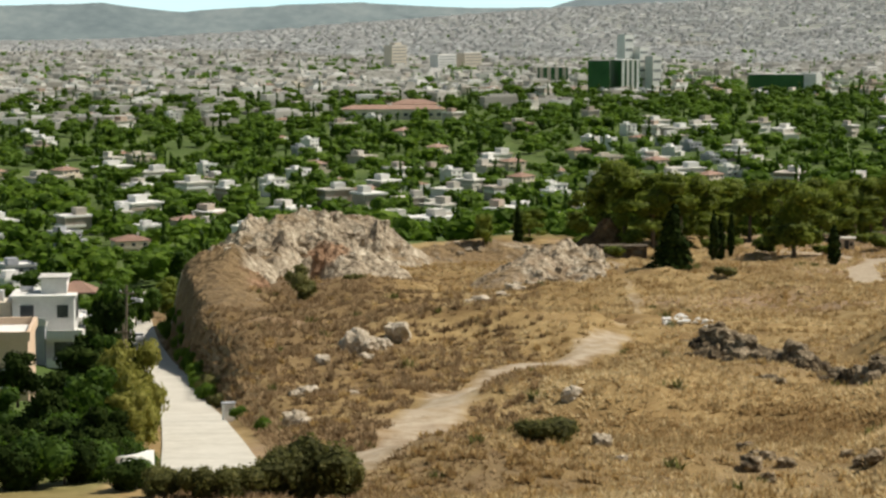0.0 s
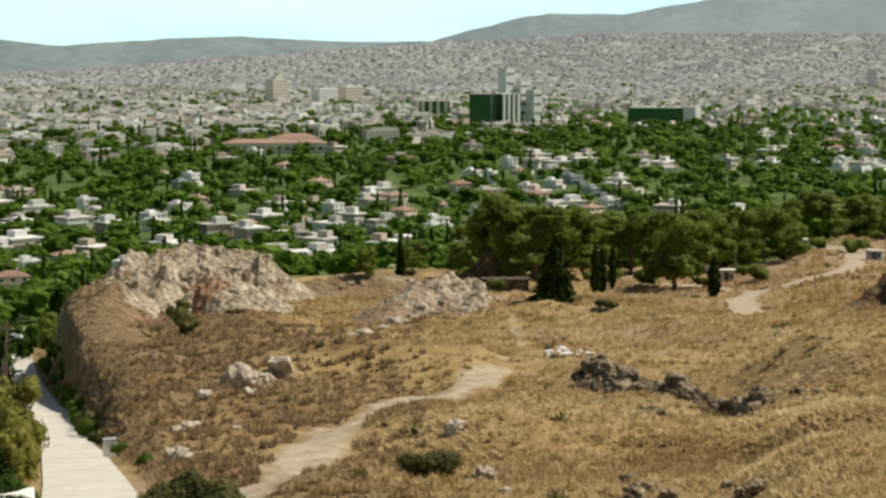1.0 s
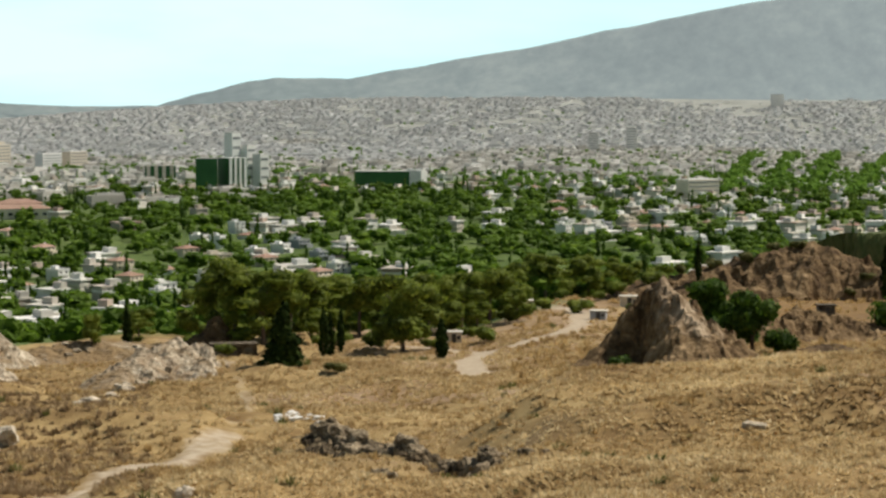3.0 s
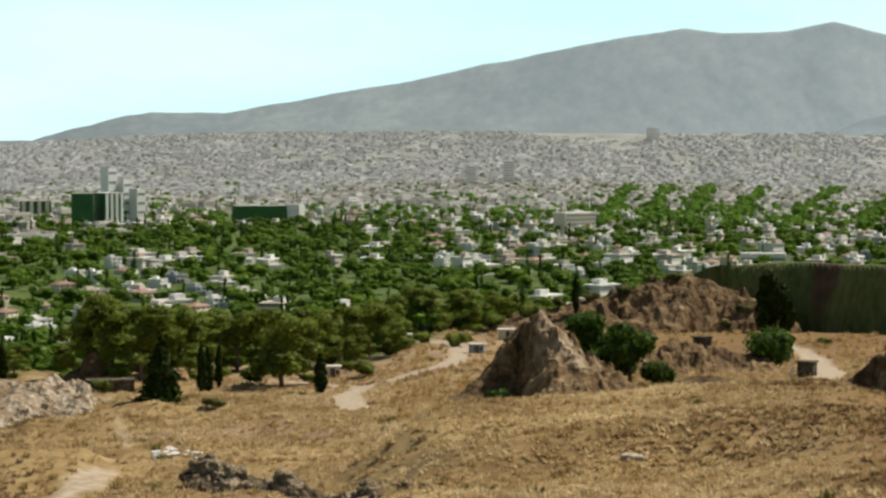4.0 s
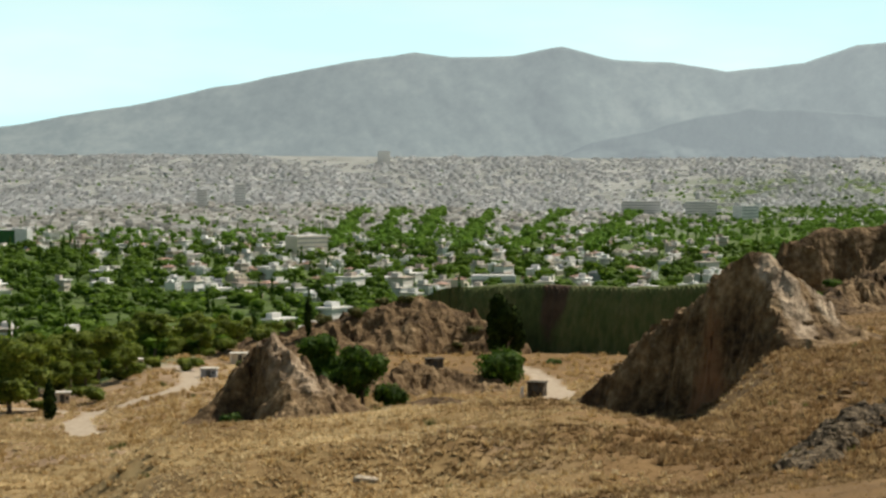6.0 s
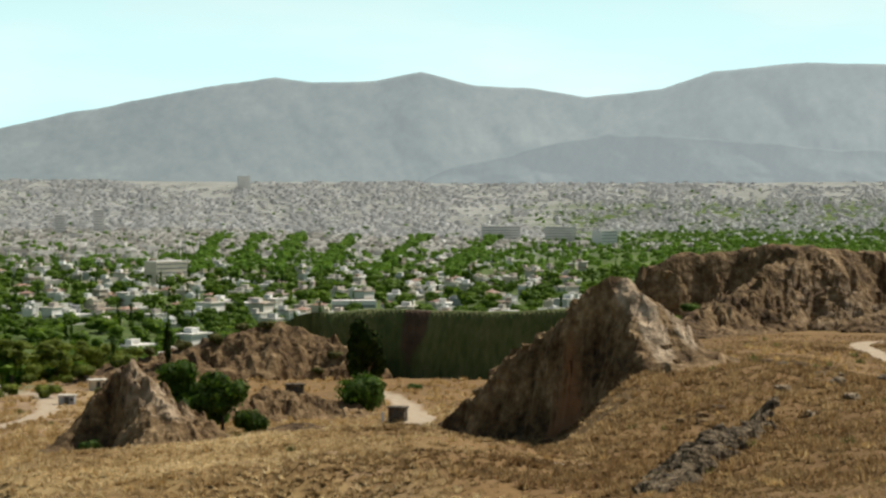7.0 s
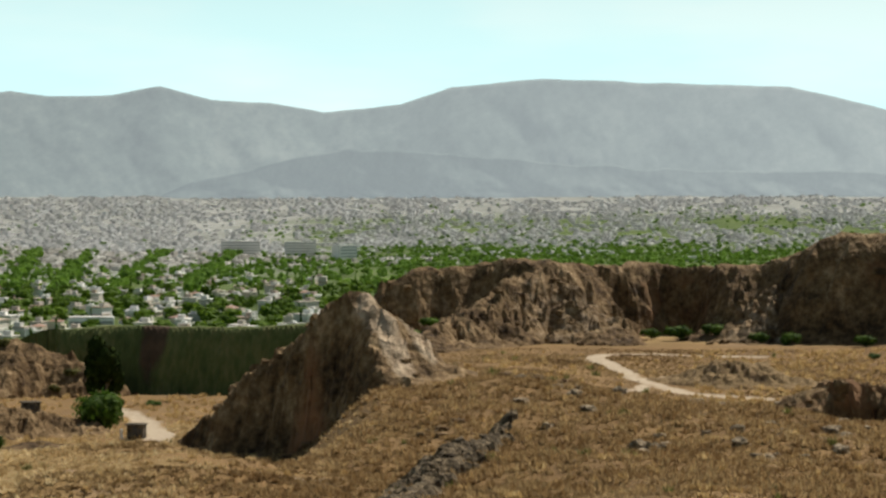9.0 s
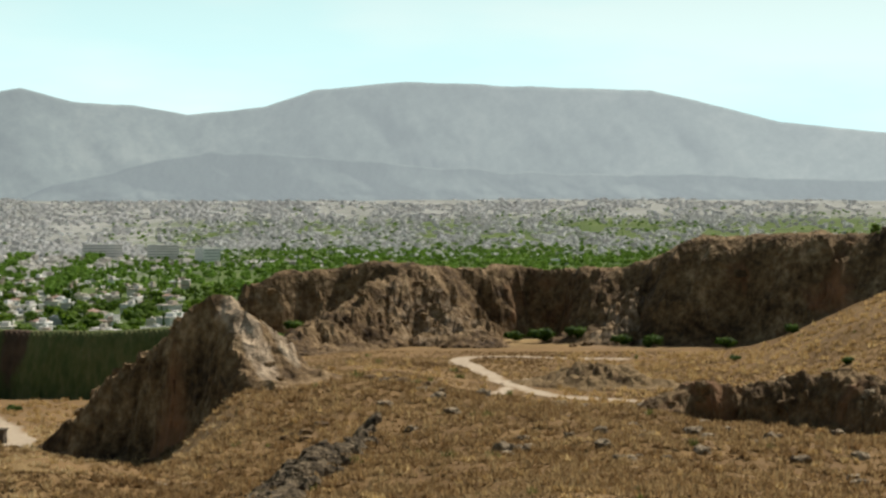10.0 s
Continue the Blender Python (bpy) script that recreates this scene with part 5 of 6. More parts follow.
def wood_rows(count, r0, r1, seed):
    g = np.random.default_rng(seed)
    a, r = g.uniform(-13, 47, count), g.uniform(r0, r1, count)
    x, y = r * np.sin(np.radians(a)), r * np.cos(np.radians(a))
    chance = np.clip(1.3 - 1.25 * built_up(a, r), np.where(r < 3300, 0.13 + 0.8 * smooth(0.1, 0.5, fbm(x / 130, y / 130, 9.5, 3)) * (1 - smooth(2500, 3300, r)), np.where(a > 26, 0.03, 0.06)), 1) * smooth(-1.1, -0.1, fbm(x / 150, y / 150, 1.5, 3))
    chance = np.where((a > 15) & (r < 640), 0, chance)
    chance = np.where((a > 29.5) & (r < 2000), 0, chance)
    chance = np.where((a < -5) & (r < 470), 0, chance)
    keep = g.uniform(0, 1, count) < chance
    x, y, a, r = x[keep], y[keep], a[keep], r[keep]
    if r0 < 1900:
        ok = np.ones(len(x), bool)
        ux, uy = x / r, y / r
        for sx, sy in spots:
            reach = 22 if (sx, sy) in CLEAR else 14
            toward = (sx - x) * ux + (sy - y) * uy
            across = np.abs((sx - x) * uy - (sy - y) * ux)
            ok &= ~((across < 7.5) & (toward > -9) & (toward < reach))
        x, y, r = x[ok], y[ok], r[ok]
    k = g.choice(4, len(x), p=[0.36, 0.30, 0.19, 0.15])
    h = np.where(k == 3, g.uniform(9, 14, len(x)), g.uniform(4.8, 10.0, len(x))) * np.interp(r, (600, 2000, 4000), (0.95, 1.05, 0.8))
    return np.stack([x, y, surfaces(x, y) - 0.3, h, np.where(k == 3, 1.0, g.uniform(1.0, 1.75, len(x))), g.uniform(0, 6.28, len(x)), k], 1)


near_wood = wood_rows(8000, 520, 1900, 21)
scatter("woodland", NEAR_CROWNS, near_wood[near_wood[:, 6] < 3], M_LEAF_GREEN, "green belt of pines and garden trees among houses", "trees")
scatter("cypress_wood", NEAR_CROWNS, near_wood[near_wood[:, 6] == 3], M_LEAF_PINE, "dark cypresses standing among garden trees", "trees")
far_wood = wood_rows(13000, 1900, 4200, 22)
# avenues of trees that run away between the blocks
for az0, az1 in ((17.0, 17.6), (18.0, 18.6), (19.0, 19.6), (20.1, 21.0), (21.6, 22.8), (23.4, 24.6)):
    g = np.random.default_rng(int(az0 * 10))
    rr = g.uniform(1750, 3000, 130)
    aa = np.radians(az0 + (az1 - az0) * (rr - 1850) / 1150 + g.normal(0, 0.08, 130))
    xx, yy = rr * np.sin(aa), rr * np.cos(aa)
    far_wood = np.concatenate([far_wood, np.stack([xx, yy, surfaces(xx, yy), g.uniform(8, 13, 130), g.uniform(0.9, 1.3, 130), g.uniform(0, 6, 130), g.integers(0, 2, 130)], 1)])
g = np.random.default_rng(91)
rr, aa = g.uniform(2300, 4300, 4200), np.radians(g.uniform(25, 47, 4200))
xx, yy = rr * np.sin(aa), rr * np.cos(aa)
green = g.uniform(0, 1, 4200) < smooth(-0.5, 0.3, fbm(xx / 300, yy / 120, 4.4, 3)) * smooth(24, 30, np.degrees(aa)) * (1 - 0.93 * smooth(3350, 3650, rr))
xx, yy, n = xx[green], yy[green], int(green.sum())
far_wood = np.concatenate([far_wood, np.stack([xx, yy, surfaces(xx, yy), g.uniform(6, 10, n), g.uniform(1.1, 1.7, n), g.uniform(0, 6, n), g.integers(0, 3, n)], 1)])
scatter("city_trees", FAR_CROWNS, far_wood, M_LEAF_FAR, "street trees and groves between far city blocks", "trees")


# ---- trees and shrubs on and round the hill ----
def put(kind, azimuth, distance, high, wide=1.0, variant=0, mat=None, label="", leaves=700, leaf=0.026, group="", sink=0.15):
    x, y, _ = polar(azimuth, distance)
    return plant(kind, x, y, high, wide, variant, leaves, leaf, mat, label or (TREE_LABELS[kind] + " in dry grass" if kind == "bush" else ""), z=top_at(x, y) - sink, group=group)


put("fir", 5.79, 330, 10.0, 1.05, 0, leaves=2200, leaf=0.026)
put("cypress", 6.82, 386, 8.9, 0.85, 0, group="cypresses by the track")
put("cypress", 6.98, 388, 8.2, 0.85, 1, group="cypresses by the track")
put("cypress", 7.24, 396, 8.3, 0.65, 0, group="cypresses by the track")
put("cypress", 9.79, 364, 7.0, 1.25, 1, group="cypresses by the track")
put("cypress", 16.23, 497, 9.4, 0.65, 0)
put("cypress", 1.9, 430, 9.0, 0.8, 0)
EUCA = dict(leaves=3600, leaf=0.0145, group="eucalyptus grove")
put("eucalyptus", 8.81, 394, 14.2, 1.1, 0, **EUCA)
for n, (a0, r0, h0) in enumerate(((3.9, 436, 11), (4.6, 420, 13.5), (5.3, 414, 14.5), (5.95, 424, 14), (6.5, 436, 13), (7.7, 440, 12.5), (9.5, 440, 12), (10.3, 452, 11.5), (11.0, 470, 12), (11.6, 505, 11), (12.4, 525, 12),
                               (13.5, 535, 11), (14.4, 540, 11), (7.0, 480, 12), (10.7, 440, 6), (11.7, 446, 6.5), (15.3, 545, 9), (2.2, 455, 7), (9.0, 505, 12), (16.3, 560, 8), (6.2, 500, 12), (8.2, 520, 12), (7.5, 560, 12), (9.8, 560, 12), (5.2, 520, 11), (10.8, 540, 11), (12.0, 580, 11), (13.0, 590, 11), (14.2, 600, 10))):
    put("eucalyptus", a0, r0, h0, 1.15, n % 3, **EUCA)
put("broadleaf", 1.02, 392, 6.6, 0.75, 0, M_LEAF_EUCA, "dusty green tree on a stony bank")
put("broadleaf", -3.66, 272, 5.2, 1.0, 1, M_LEAF_OLIVE, "small olive-green tree below a rock face")
put("bush", -2.3, 318, 1.6, 1.2, 0)
put("bush", 7.06, 320, 1.9, 1.6, 1, M_LEAF_OLIVE, "low spreading dark green bush")
put("broadleaf", 16.5, 352, 12.8, 0.9, 0, M_LEAF_PINE, "dark green tree behind a rock cone", leaves=3000, leaf=0.022)
put("broadleaf", 17.6, 346, 10.6, 1.15, 1, M_LEAF_PINE, "dark green spreading tree behind a rock cone", leaves=3000, leaf=0.022)
put("bush", 18.3, 345, 4.6, 1.0, 0, M_LEAF_PINE, "dark green bush behind a rock cone", leaves=2200, leaf=0.03, sink=0.5)
put("bush", 14.3, 316, 2.6, 1.0, 0, M_LEAF_PINE, "dark bush at the foot of a rock cone")
put("broadleaf", 21.27, 480, 15.4, 0.72, 1, M_LEAF_CYP, "dense dark green tree before a quarry wall", leaves=2600, leaf=0.03, sink=1.0)
put("bush", 21.13, 396, 9.8, 0.85, 1, M_LEAF_PINE, "large rounded green bush beside a dirt road", leaves=1400, leaf=0.035, sink=1.3)
put("broadleaf", 43.85, 444, 2.6, 1.0, 0, M_LEAF_GREEN, "small green tree on a cliff edge")
for n, (a0, r0, h0) in enumerate(((16.6, 506, 3), (17.4, 508, 3.2), (18.1, 512, 2.6), (18.7, 512, 2.8), (15.8, 503, 2.6), (20.4, 505, 3), (20.0, 500, 2.2))):
    put("bush", a0, r0, h0, 1.1, n % 2, M_LEAF_OLIVE, "grey-green bush on quarry waste", group="bushes on the quarry waste")
for n, (a0, r0, h0) in enumerate(((28.9, 440, 2.2), (29.3, 436, 1.8), (35.6, 462, 2.4), (36.4, 462, 2.2), (37.6, 450, 1.8), (38.4, 444, 2.0), (40.2, 436, 1.8), (41.8, 432, 1.6), (34.9, 466, 1.8), (28.6, 438, 1.8), (40.4, 398, 1.4), (43.2, 345, 1.5), (22.4, 470, 1.4), (29.9, 318, 1.0))):
    put("bush", a0, r0, h0 * (1.5 if r0 > 400 else 1.0), 1.3, n % 2, M_LEAF_GREEN if n in (0, 1, 9) else M_LEAF_PINE, "green bush at the foot of a cliff", group="bushes in the quarry")
for n in range(26):
    put("bush", 3.4 + 0.47 * n, 424 + 26 * math.sin(n * 2.3) + (55 if n > 17 else 0), 2.4 + 1.3 * math.sin(n * 1.7) ** 2, 1.3, n % 2, M_LEAF_EUCA, "leafy undergrowth below eucalyptus trees", group="undergrowth of the grove")
for n, (a0, r0, h0) in enumerate(((-11.9, 86, 2.4), (-11.1, 85, 2.2), (-10.3, 85, 2.3), (-9.6, 86, 2.1), (-8.9, 87, 1.9), (-8.3, 90, 1.7), (-8.1, 97, 1.6), (-10.8, 100, 2.6), (-9.4, 103, 2.6), (-8.7, 96, 2.0), (-7.6, 83, 1.3), (-8.0, 82, 1.5), (-7.7, 92, 1.3))):
    put("bush", a0, r0, h0, 1.05, n % 2, M_LEAF_CYP if n % 2 else M_LEAF_PINE, "dark dense hedge below a viewpoint", leaves=2000, leaf=0.026, group="hedge below the viewpoint")
# beside the lane
for n, (a0, r0, h0, w0) in enumerate(((-8.35, 262, 9.5, 0.6), (-8.6, 292, 10.5, 0.65), (-8.25, 318, 9.5, 0.6), (-8.9, 246, 7.5, 0.7), (-8.5, 228, 6.0, 0.7), (-8.6, 210, 5.0, 0.75), (-7.75, 402, 7.5, 0.8), (-7.4, 412, 7.0, 0.85), (-8.25, 372, 10.0, 0.55))):
    put("broadleaf", a0, r0, h0, w0, n % 2, M_LEAF_CYP if n in (0, 3, 5) else M_LEAF_PINE, "tall dark green tree shading the lane", leaves=1500, leaf=0.03, group="tall trees beside the lane")
for n in range(16):
    put("bush", -6.02 - 0.055 * n, 196 + 10.5 * n, 2.0 + 0.5 * math.sin(n * 2.1), 0.85, n % 2, M_LEAF_GREEN, "bright green hedge bush along the lane", group="green hedge along the lane")
for n, (a0, r0, h0, w0) in enumerate(((-7.75, 128, 6.2, 0.62), (-7.95, 120, 5.6, 0.6), (-8.2, 132, 5.4, 0.6), (-7.7, 116, 4.4, 0.65))):
    put("broadleaf", a0, r0, h0, w0, n % 2, M_LEAF_YELLOW, "yellow-green feathery tree beside a lane", leaves=2200, leaf=0.018, group="feathery trees by the lane")
for n, (a0, r0, h0, m0) in enumerate(((-11.2, 112, 4.4, 0), (-10.2, 108, 4.8, 1), (-9.5, 118, 5.2, 0), (-8.9, 112, 4.4, 1), (-10.7, 124, 4.8, 0), (-9.2, 136, 5.0, 0), (-11.6, 104, 4.0, 1), (-10.0, 98, 3.6, 0), (-9.0, 100, 3.0, 1), (-8.5, 122, 4.0, 0), (-10.9, 92, 3.2, 0), (-9.9, 90, 2.8, 1), (-11.8, 90, 3.4, 0), (-9.0, 92, 2.2, 0), (-8.4, 104, 2.6, 1), (-8.9, 168, 4.4, 1), (-8.7, 185, 4.4, 0))):
    put("broadleaf", a0, r0, h0 * (0.72 if a0 < -9.4 else 1.0), 0.95, m0, M_LEAF_CYP if n % 3 else M_LEAF_PINE, "dark leafy tree beside a concrete lane", leaves=1500, leaf=0.024, group="trees beside the lane")
for n, (a0, r0, h0) in enumerate(((-7.75, 113, 3.6), (-7.6, 120, 3.4), (-8.05, 112, 3.4), (-7.9, 135, 4.4), (-7.65, 142, 4.0))):
    put("broadleaf", a0, r0, h0, 0.75, n % 2, M_LEAF_YELLOW, "yellow-green feathery tree beside a lane", leaves=1500, leaf=0.02, group="feathery trees by the lane")
for n, (a0, r0, h0, w0) in enumerate(((-3.3, 80, 2.7, 0.95), (-2.7, 84, 2.0, 0.9), (-4.3, 80, 2.0, 0.95), (-5.2, 78, 1.5, 1.0), (-6.2, 78, 1.4, 1.0), (-7.1, 79, 1.4, 1.0), (2.69, 101, 1.5, 1.6), (-3.9, 84, 1.8, 1.0))):
    put("bush", a0, r0, h0, w0, n % 2, M_LEAF_OLIVE, "dense olive-green shrub in dry grass", leaves=2600, leaf=0.024, group="shrubs below the viewpoint")
for n, (a0, r0, h0) in enumerate(((-5.95, 200, 2.6), (-6.05, 212, 2.2), (-5.75, 178, 1.6), (-6.3, 240, 2.0), (-6.45, 262, 2.2), (-6.6, 285, 2.2), (-6.75, 310, 2.4), (-6.95, 340, 3.0), (-7.0, 365, 3.2), (-5.2, 150, 1.3), (-4.6, 128, 1.2))):
    put("bush", a0, r0, h0, 0.8, n % 2, M_LEAF_GREEN if n > 2 else M_LEAF_OLIVE, "green hedge bush under a rocky bank", group="hedge beside the lane")
for n, (a0, r0, h0) in enumerate(((-8.5, 300, 7), (-8.8, 330, 7.5), (-8.4, 345, 8), (-8.6, 380, 8), (-8.3, 410, 8), (-8.9, 270, 5), (-8.7, 240, 4.5), (-7.0, 465, 7), (-6.4, 475, 7.5), (-5.8, 470, 7), (-8.2, 450, 8), (-9.0, 360, 8), (-9.4, 400, 8), (-6.9, 430, 5), (-10.2, 380, 7), (-11, 420, 8), (-12, 400, 8), (-9.3, 440, 8),
                               (-7.8, 545, 8), (-7.2, 560, 8), (-6.6, 540, 8), (-5.2, 480, 7), (-8.6, 520, 8), (-4.4, 490, 6), (-10.4, 470, 8), (-11.5, 500, 8), (-12.4, 460, 8))):
    put("broadleaf" if n % 3 else "pine", a0, r0, h0, 1.05, n % 2, M_LEAF_PINE if n % 4 == 0 else (M_LEAF_EUCA if n in (7, 8, 13) else M_LEAF_GREEN), "leafy garden tree beside the lane", group="garden trees by the lane")
for n, (a0, r0, h0) in enumerate(((-8.25, 250, 4.0), (-8.25, 285, 5.0), (-8.35, 215, 3.4))):
    put("cypress", a0, r0, h0, 1.6, n % 2, label="clipped dark cypress beside the lane")


# ---- houses beside the lane ----
def modern_house(azimuth, distance):
    root = new("house")
    part("lower_storey", boxes((-8.5, 1.2, 0, 9, -4, 6.6)), M_GREY, root, "grey rendered lower storeys")
    part("wing", boxes((1.2, 5.6, 1.2, 9, -4, 5.2)), M_WHITE, root, "white side wing")
    part("upper_storey", boxes((-3.0, 4.6, 2.4, 9, 6.6, 9.8), (1.2, 4.6, 2.4, 9, 5.2, 6.6)), M_WHITE, root, "white set-back upper storey")
    part("roof_terrace", boxes((-8.7, -3.0, -0.2, 9, 6.6, 6.9), (-8.7, 1.4, -0.25, 0.05, 6.9, 7.6), (-3.0, 1.4, 0.05, 2.3, 6.6, 6.9)), M_FLATROOF, root)
    part("roof", boxes((-3.3, 4.9, 2.1, 9.2, 9.8, 10.1)), M_FLATROOF, root)
    part("stair_hut", boxes((0.4, 3.6, 4, 8, 10.1, 12.0)), M_WHITE, root)
    part("roof_ledge", boxes((0.1, 3.9, 3.7, 8.3, 12.0, 12.2)), M_FLATROOF, root)
    part("terrace_wall", boxes((-8.7, -8.4, 0.1, 9, 6.9, 7.6), (-6.4, -3.4, 4.0, 8.8, 6.9, 9.0)), M_CREAM, root)
    part("chimney", boxes((-5.2, -4.4, 5.5, 6.3, 9.0, 10.4)), M_WHITE, root)
    part("water_heater", tube(bmesh.new(), (-2.2, 5.0, 10.6), (-0.6, 5.0, 10.6), 0.35, 0.35, 12), M_METAL, root)
    part("pergola", boxes((-8.2, -7.9, 0.6, 0.9, 6.9, 9.3), (-5.4, -5.1, 0.6, 0.9, 6.9, 9.3), (-8.5, -4.8, 0.4, 3.6, 9.3, 9.5)), M_CREAM, root)
    part("gable", hip_roof(bmesh.new(), 4, 4, 0, 1.4), M_TILE, root).matrix_basis = pose(4.6, 7.5, 9.9)
    for z in (1.6, 5.2):
        part("balcony", boxes((1.4, 5.9, -0.6, 1.2, z - 0.2, z), (1.4, 5.9, -0.6, -0.45, z, z + 0.9)), M_WHITE, root)
    window(root, -1.2, 2.4, 7.3, 1.7, 1.6, "f")
    window(root, 3.2, 2.4, 7.3, 1.4, 1.6, "f")
    window(root, -6.6, 0, 3.8, 1.6, 1.5, "f")
    window(root, -0.8, 0, 1.2, 1.5, 1.4, "f")
    window(root, 3.4, 1.2, 2.4, 2.4, 2.0, "f")
    window(root, 3.4, 1.2, -1.0, 2.4, 2.0, "f")
    part("shutter", boxes((-3.4, -1.9, -0.12, 0.05, 3.2, 4.8)), M_LEAF_GREEN, root, "bright green shutter")
    x, y, _ = polar(azimuth, distance)
    root.matrix_basis = pose(x, y, surface(x, y) - 1.8, 0, 0, -azimuth - 6)
    return tagged(root, "modern white and grey three-storey house", "house")


modern_house(-10.25, 284)
for k, a0, r0, up in ((2, -11.35, 302, 0.5), (0, -9.45, 318, 0.0), (1, -9.3, 346, 0.0), (4, -10.6, 338, 0.5), (3, -11.6, 352, 0.0), (5, -12.0, 268, 1.0)):
    x, y, _ = polar(a0, r0)
    copy_thing(HOUSES[k], pose(x, y, surface(x, y) + up, 0, 0, 40 + 8 * k))
small = new("house")
part("wall", boxes((-7, 3, 0, 8, -4, 5.0)), M_PEACH, small)
part("parapet", boxes((-7.2, 3.2, -0.2, 0.1, 5.0, 5.7), (2.9, 3.2, 0.1, 8.2, 5.0, 5.7), (-7.2, -6.9, 0.1, 8.2, 5.0, 5.7), (-6.9, 2.9, 7.9, 8.2, 5.0, 5.7)), M_PEACH, small)
part("roof", boxes((-6.9, 2.9, 0.1, 7.9, 4.99, 5.12)), M_FLATROOF, small)
window(small, 1.0, 0, 1.4, 1.2, 1.3, "f")
window(small, -2.5, 0, 1.4, 1.2, 1.3, "f")
x, y, _ = polar(-11.4, 178)
small.matrix_basis = pose(x, y, surface(x, y), 0, 0, 6)
tagged(small, "peach-coloured house with walled flat roof", "house")
for pts in ([(-8.15, 262), (-8.3, 225), (-8.75, 196)], [(-7.5, 91), (-7.8, 87.5), (-8.3, 85.5)]):
    v, f = [], []
    for k, (a0, r0) in enumerate(pts):
        x, y, _ = polar(a0, r0)
        z = surface(x, y)
        v += [(x, y, z - 0.8), (x, y, z + 1.0), (x + 0.25, y + 0.1, z + 1.0), (x + 0.25, y + 0.1, z - 0.8)]
        if k:
            q = 4 * k
            f += [(q - 4, q, q + 1, q - 3), (q - 3, q + 1, q + 2, q - 2), (q - 2, q + 2, q + 3, q - 1)]
    f += [(0, 1, 2, 3), tuple(len(v) - 4 + k for k in (3, 2, 1, 0))]
    tagged(mesh_object("garden_wall", v, f, M_WHITE), "low white garden wall beside the lane", "wall")


def utility_pole(azimuth, distance, high, arm):
    root = new("utility_pole")
    part("pole", tube(bmesh.new(), (0, 0, -0.5), (0, 0, high), 0.16, 0.10, 10), M_WOOD, root)
    part("crossarm", boxes((-0.9, 0.9, -0.06, 0.06, high - 0.9, high - 0.75)), M_WOOD, root)
    for k in (-0.75, 0, 0.75):
        part("insulator", tube(bmesh.new(), (k, 0, high - 0.75), (k, 0, high - 0.5), 0.06, 0.04, 8), M_WHITE, root)
    if arm:
        part("lamp_arm", tube(bmesh.new(), (0, 0, high * 0.8), (1.5, -0.3, high * 0.86), 0.04, 0.03, 8), M_METAL, root)
        part("lamp_head", boxes((1.3, 2.0, -0.45, -0.15, high * 0.85, high * 0.88)), M_WHITE, root)
    x, y, _ = polar(azimuth, distance)
    root.matrix_basis = pose(x, y, surface(x, y), 0, 1.5, -20)
    return tagged(root, "weathered wooden utility pole beside a lane", "utility pole", "poles beside the lane")


utility_pole(-8.02, 240, 10.5, True)
utility_pole(-8.1, 205, 6.5, False)
utility_pole(-8.05, 330, 9, True)


def car(azimuth, distance, spin):
    root = new("car")
    bm = boxes((-0.85, 0.85, -2.05, 2.05, 0.32, 0.85))
    bmesh.ops.bevel(bm, geom=bm.edges[:], offset=0.1, segments=2, affect="EDGES")
    body = part("body", bm, M_CARPAINT, root)
    bm = bmesh.new()
    box(bm, -0.78, 0.78, -1.1, 1.5, 0.84, 1.45)
    for v in bm.verts:
        if v.co.z > 1.2:
            v.co.x *= 0.82
            v.co.y = v.co.y * 0.72 + 0.05
    cab = part("cabin", bm, M_CARPAINT, root)
    part("windscreen", boxes((-0.6, 0.6, -1.02, -0.86, 0.95, 1.32)), M_GLASS, root)
    part("rear_window", boxes((-0.6, 0.6, 1.22, 1.36, 0.95, 1.32)), M_GLASS, root)
    for sx in (-0.72, 0.72):
        part("side_window", boxes((sx - 0.03, sx + 0.03, -0.7, 1.0, 0.95, 1.3)), M_GLASS, root)
        part("headlight", boxes((sx * 0.8 - 0.15, sx * 0.8 + 0.15, -2.09, -2.0, 0.58, 0.72)), M_WHITE, root)
        for sy in (-1.3, 1.3):
            tyre = part("wheel", tube(bmesh.new(), (sx * 1.05, sy, 0.31), (sx * 1.25, sy, 0.31), 0.31, 0.31, 16), M_RUBBER, root)
            part("rim", tube(bmesh.new(), (sx * 1.245, sy, 0.31), (sx * 1.265, sy, 0.31), 0.19, 0.19, 12), M_METAL, tyre)
    x, y, _ = polar(azimuth, distance)
    root.matrix_basis = pose(x, y, surface(x, y) + 0.1, -7, 0, spin)
    return tagged(root, "silver hatchback parked on the concrete lane", "car")


car(-7.68, 352, 9)
cabinet = new("roadside_cabinet")
part("body", boxes((-0.4, 0.4, -0.25, 0.25, -0.4, 1.25, 0.03)), M_WHITE, cabinet)
part("cap", boxes((-0.45, 0.45, -0.3, 0.3, 1.25, 1.33)), M_GREY, cabinet)
x, y, _ = polar(-5.45, 152)
cabinet.matrix_basis = pose(x, y, surface(x, y), 0, 0, 20)
tagged(cabinet, "white roadside cabinet at the lane's edge", "cabinet")


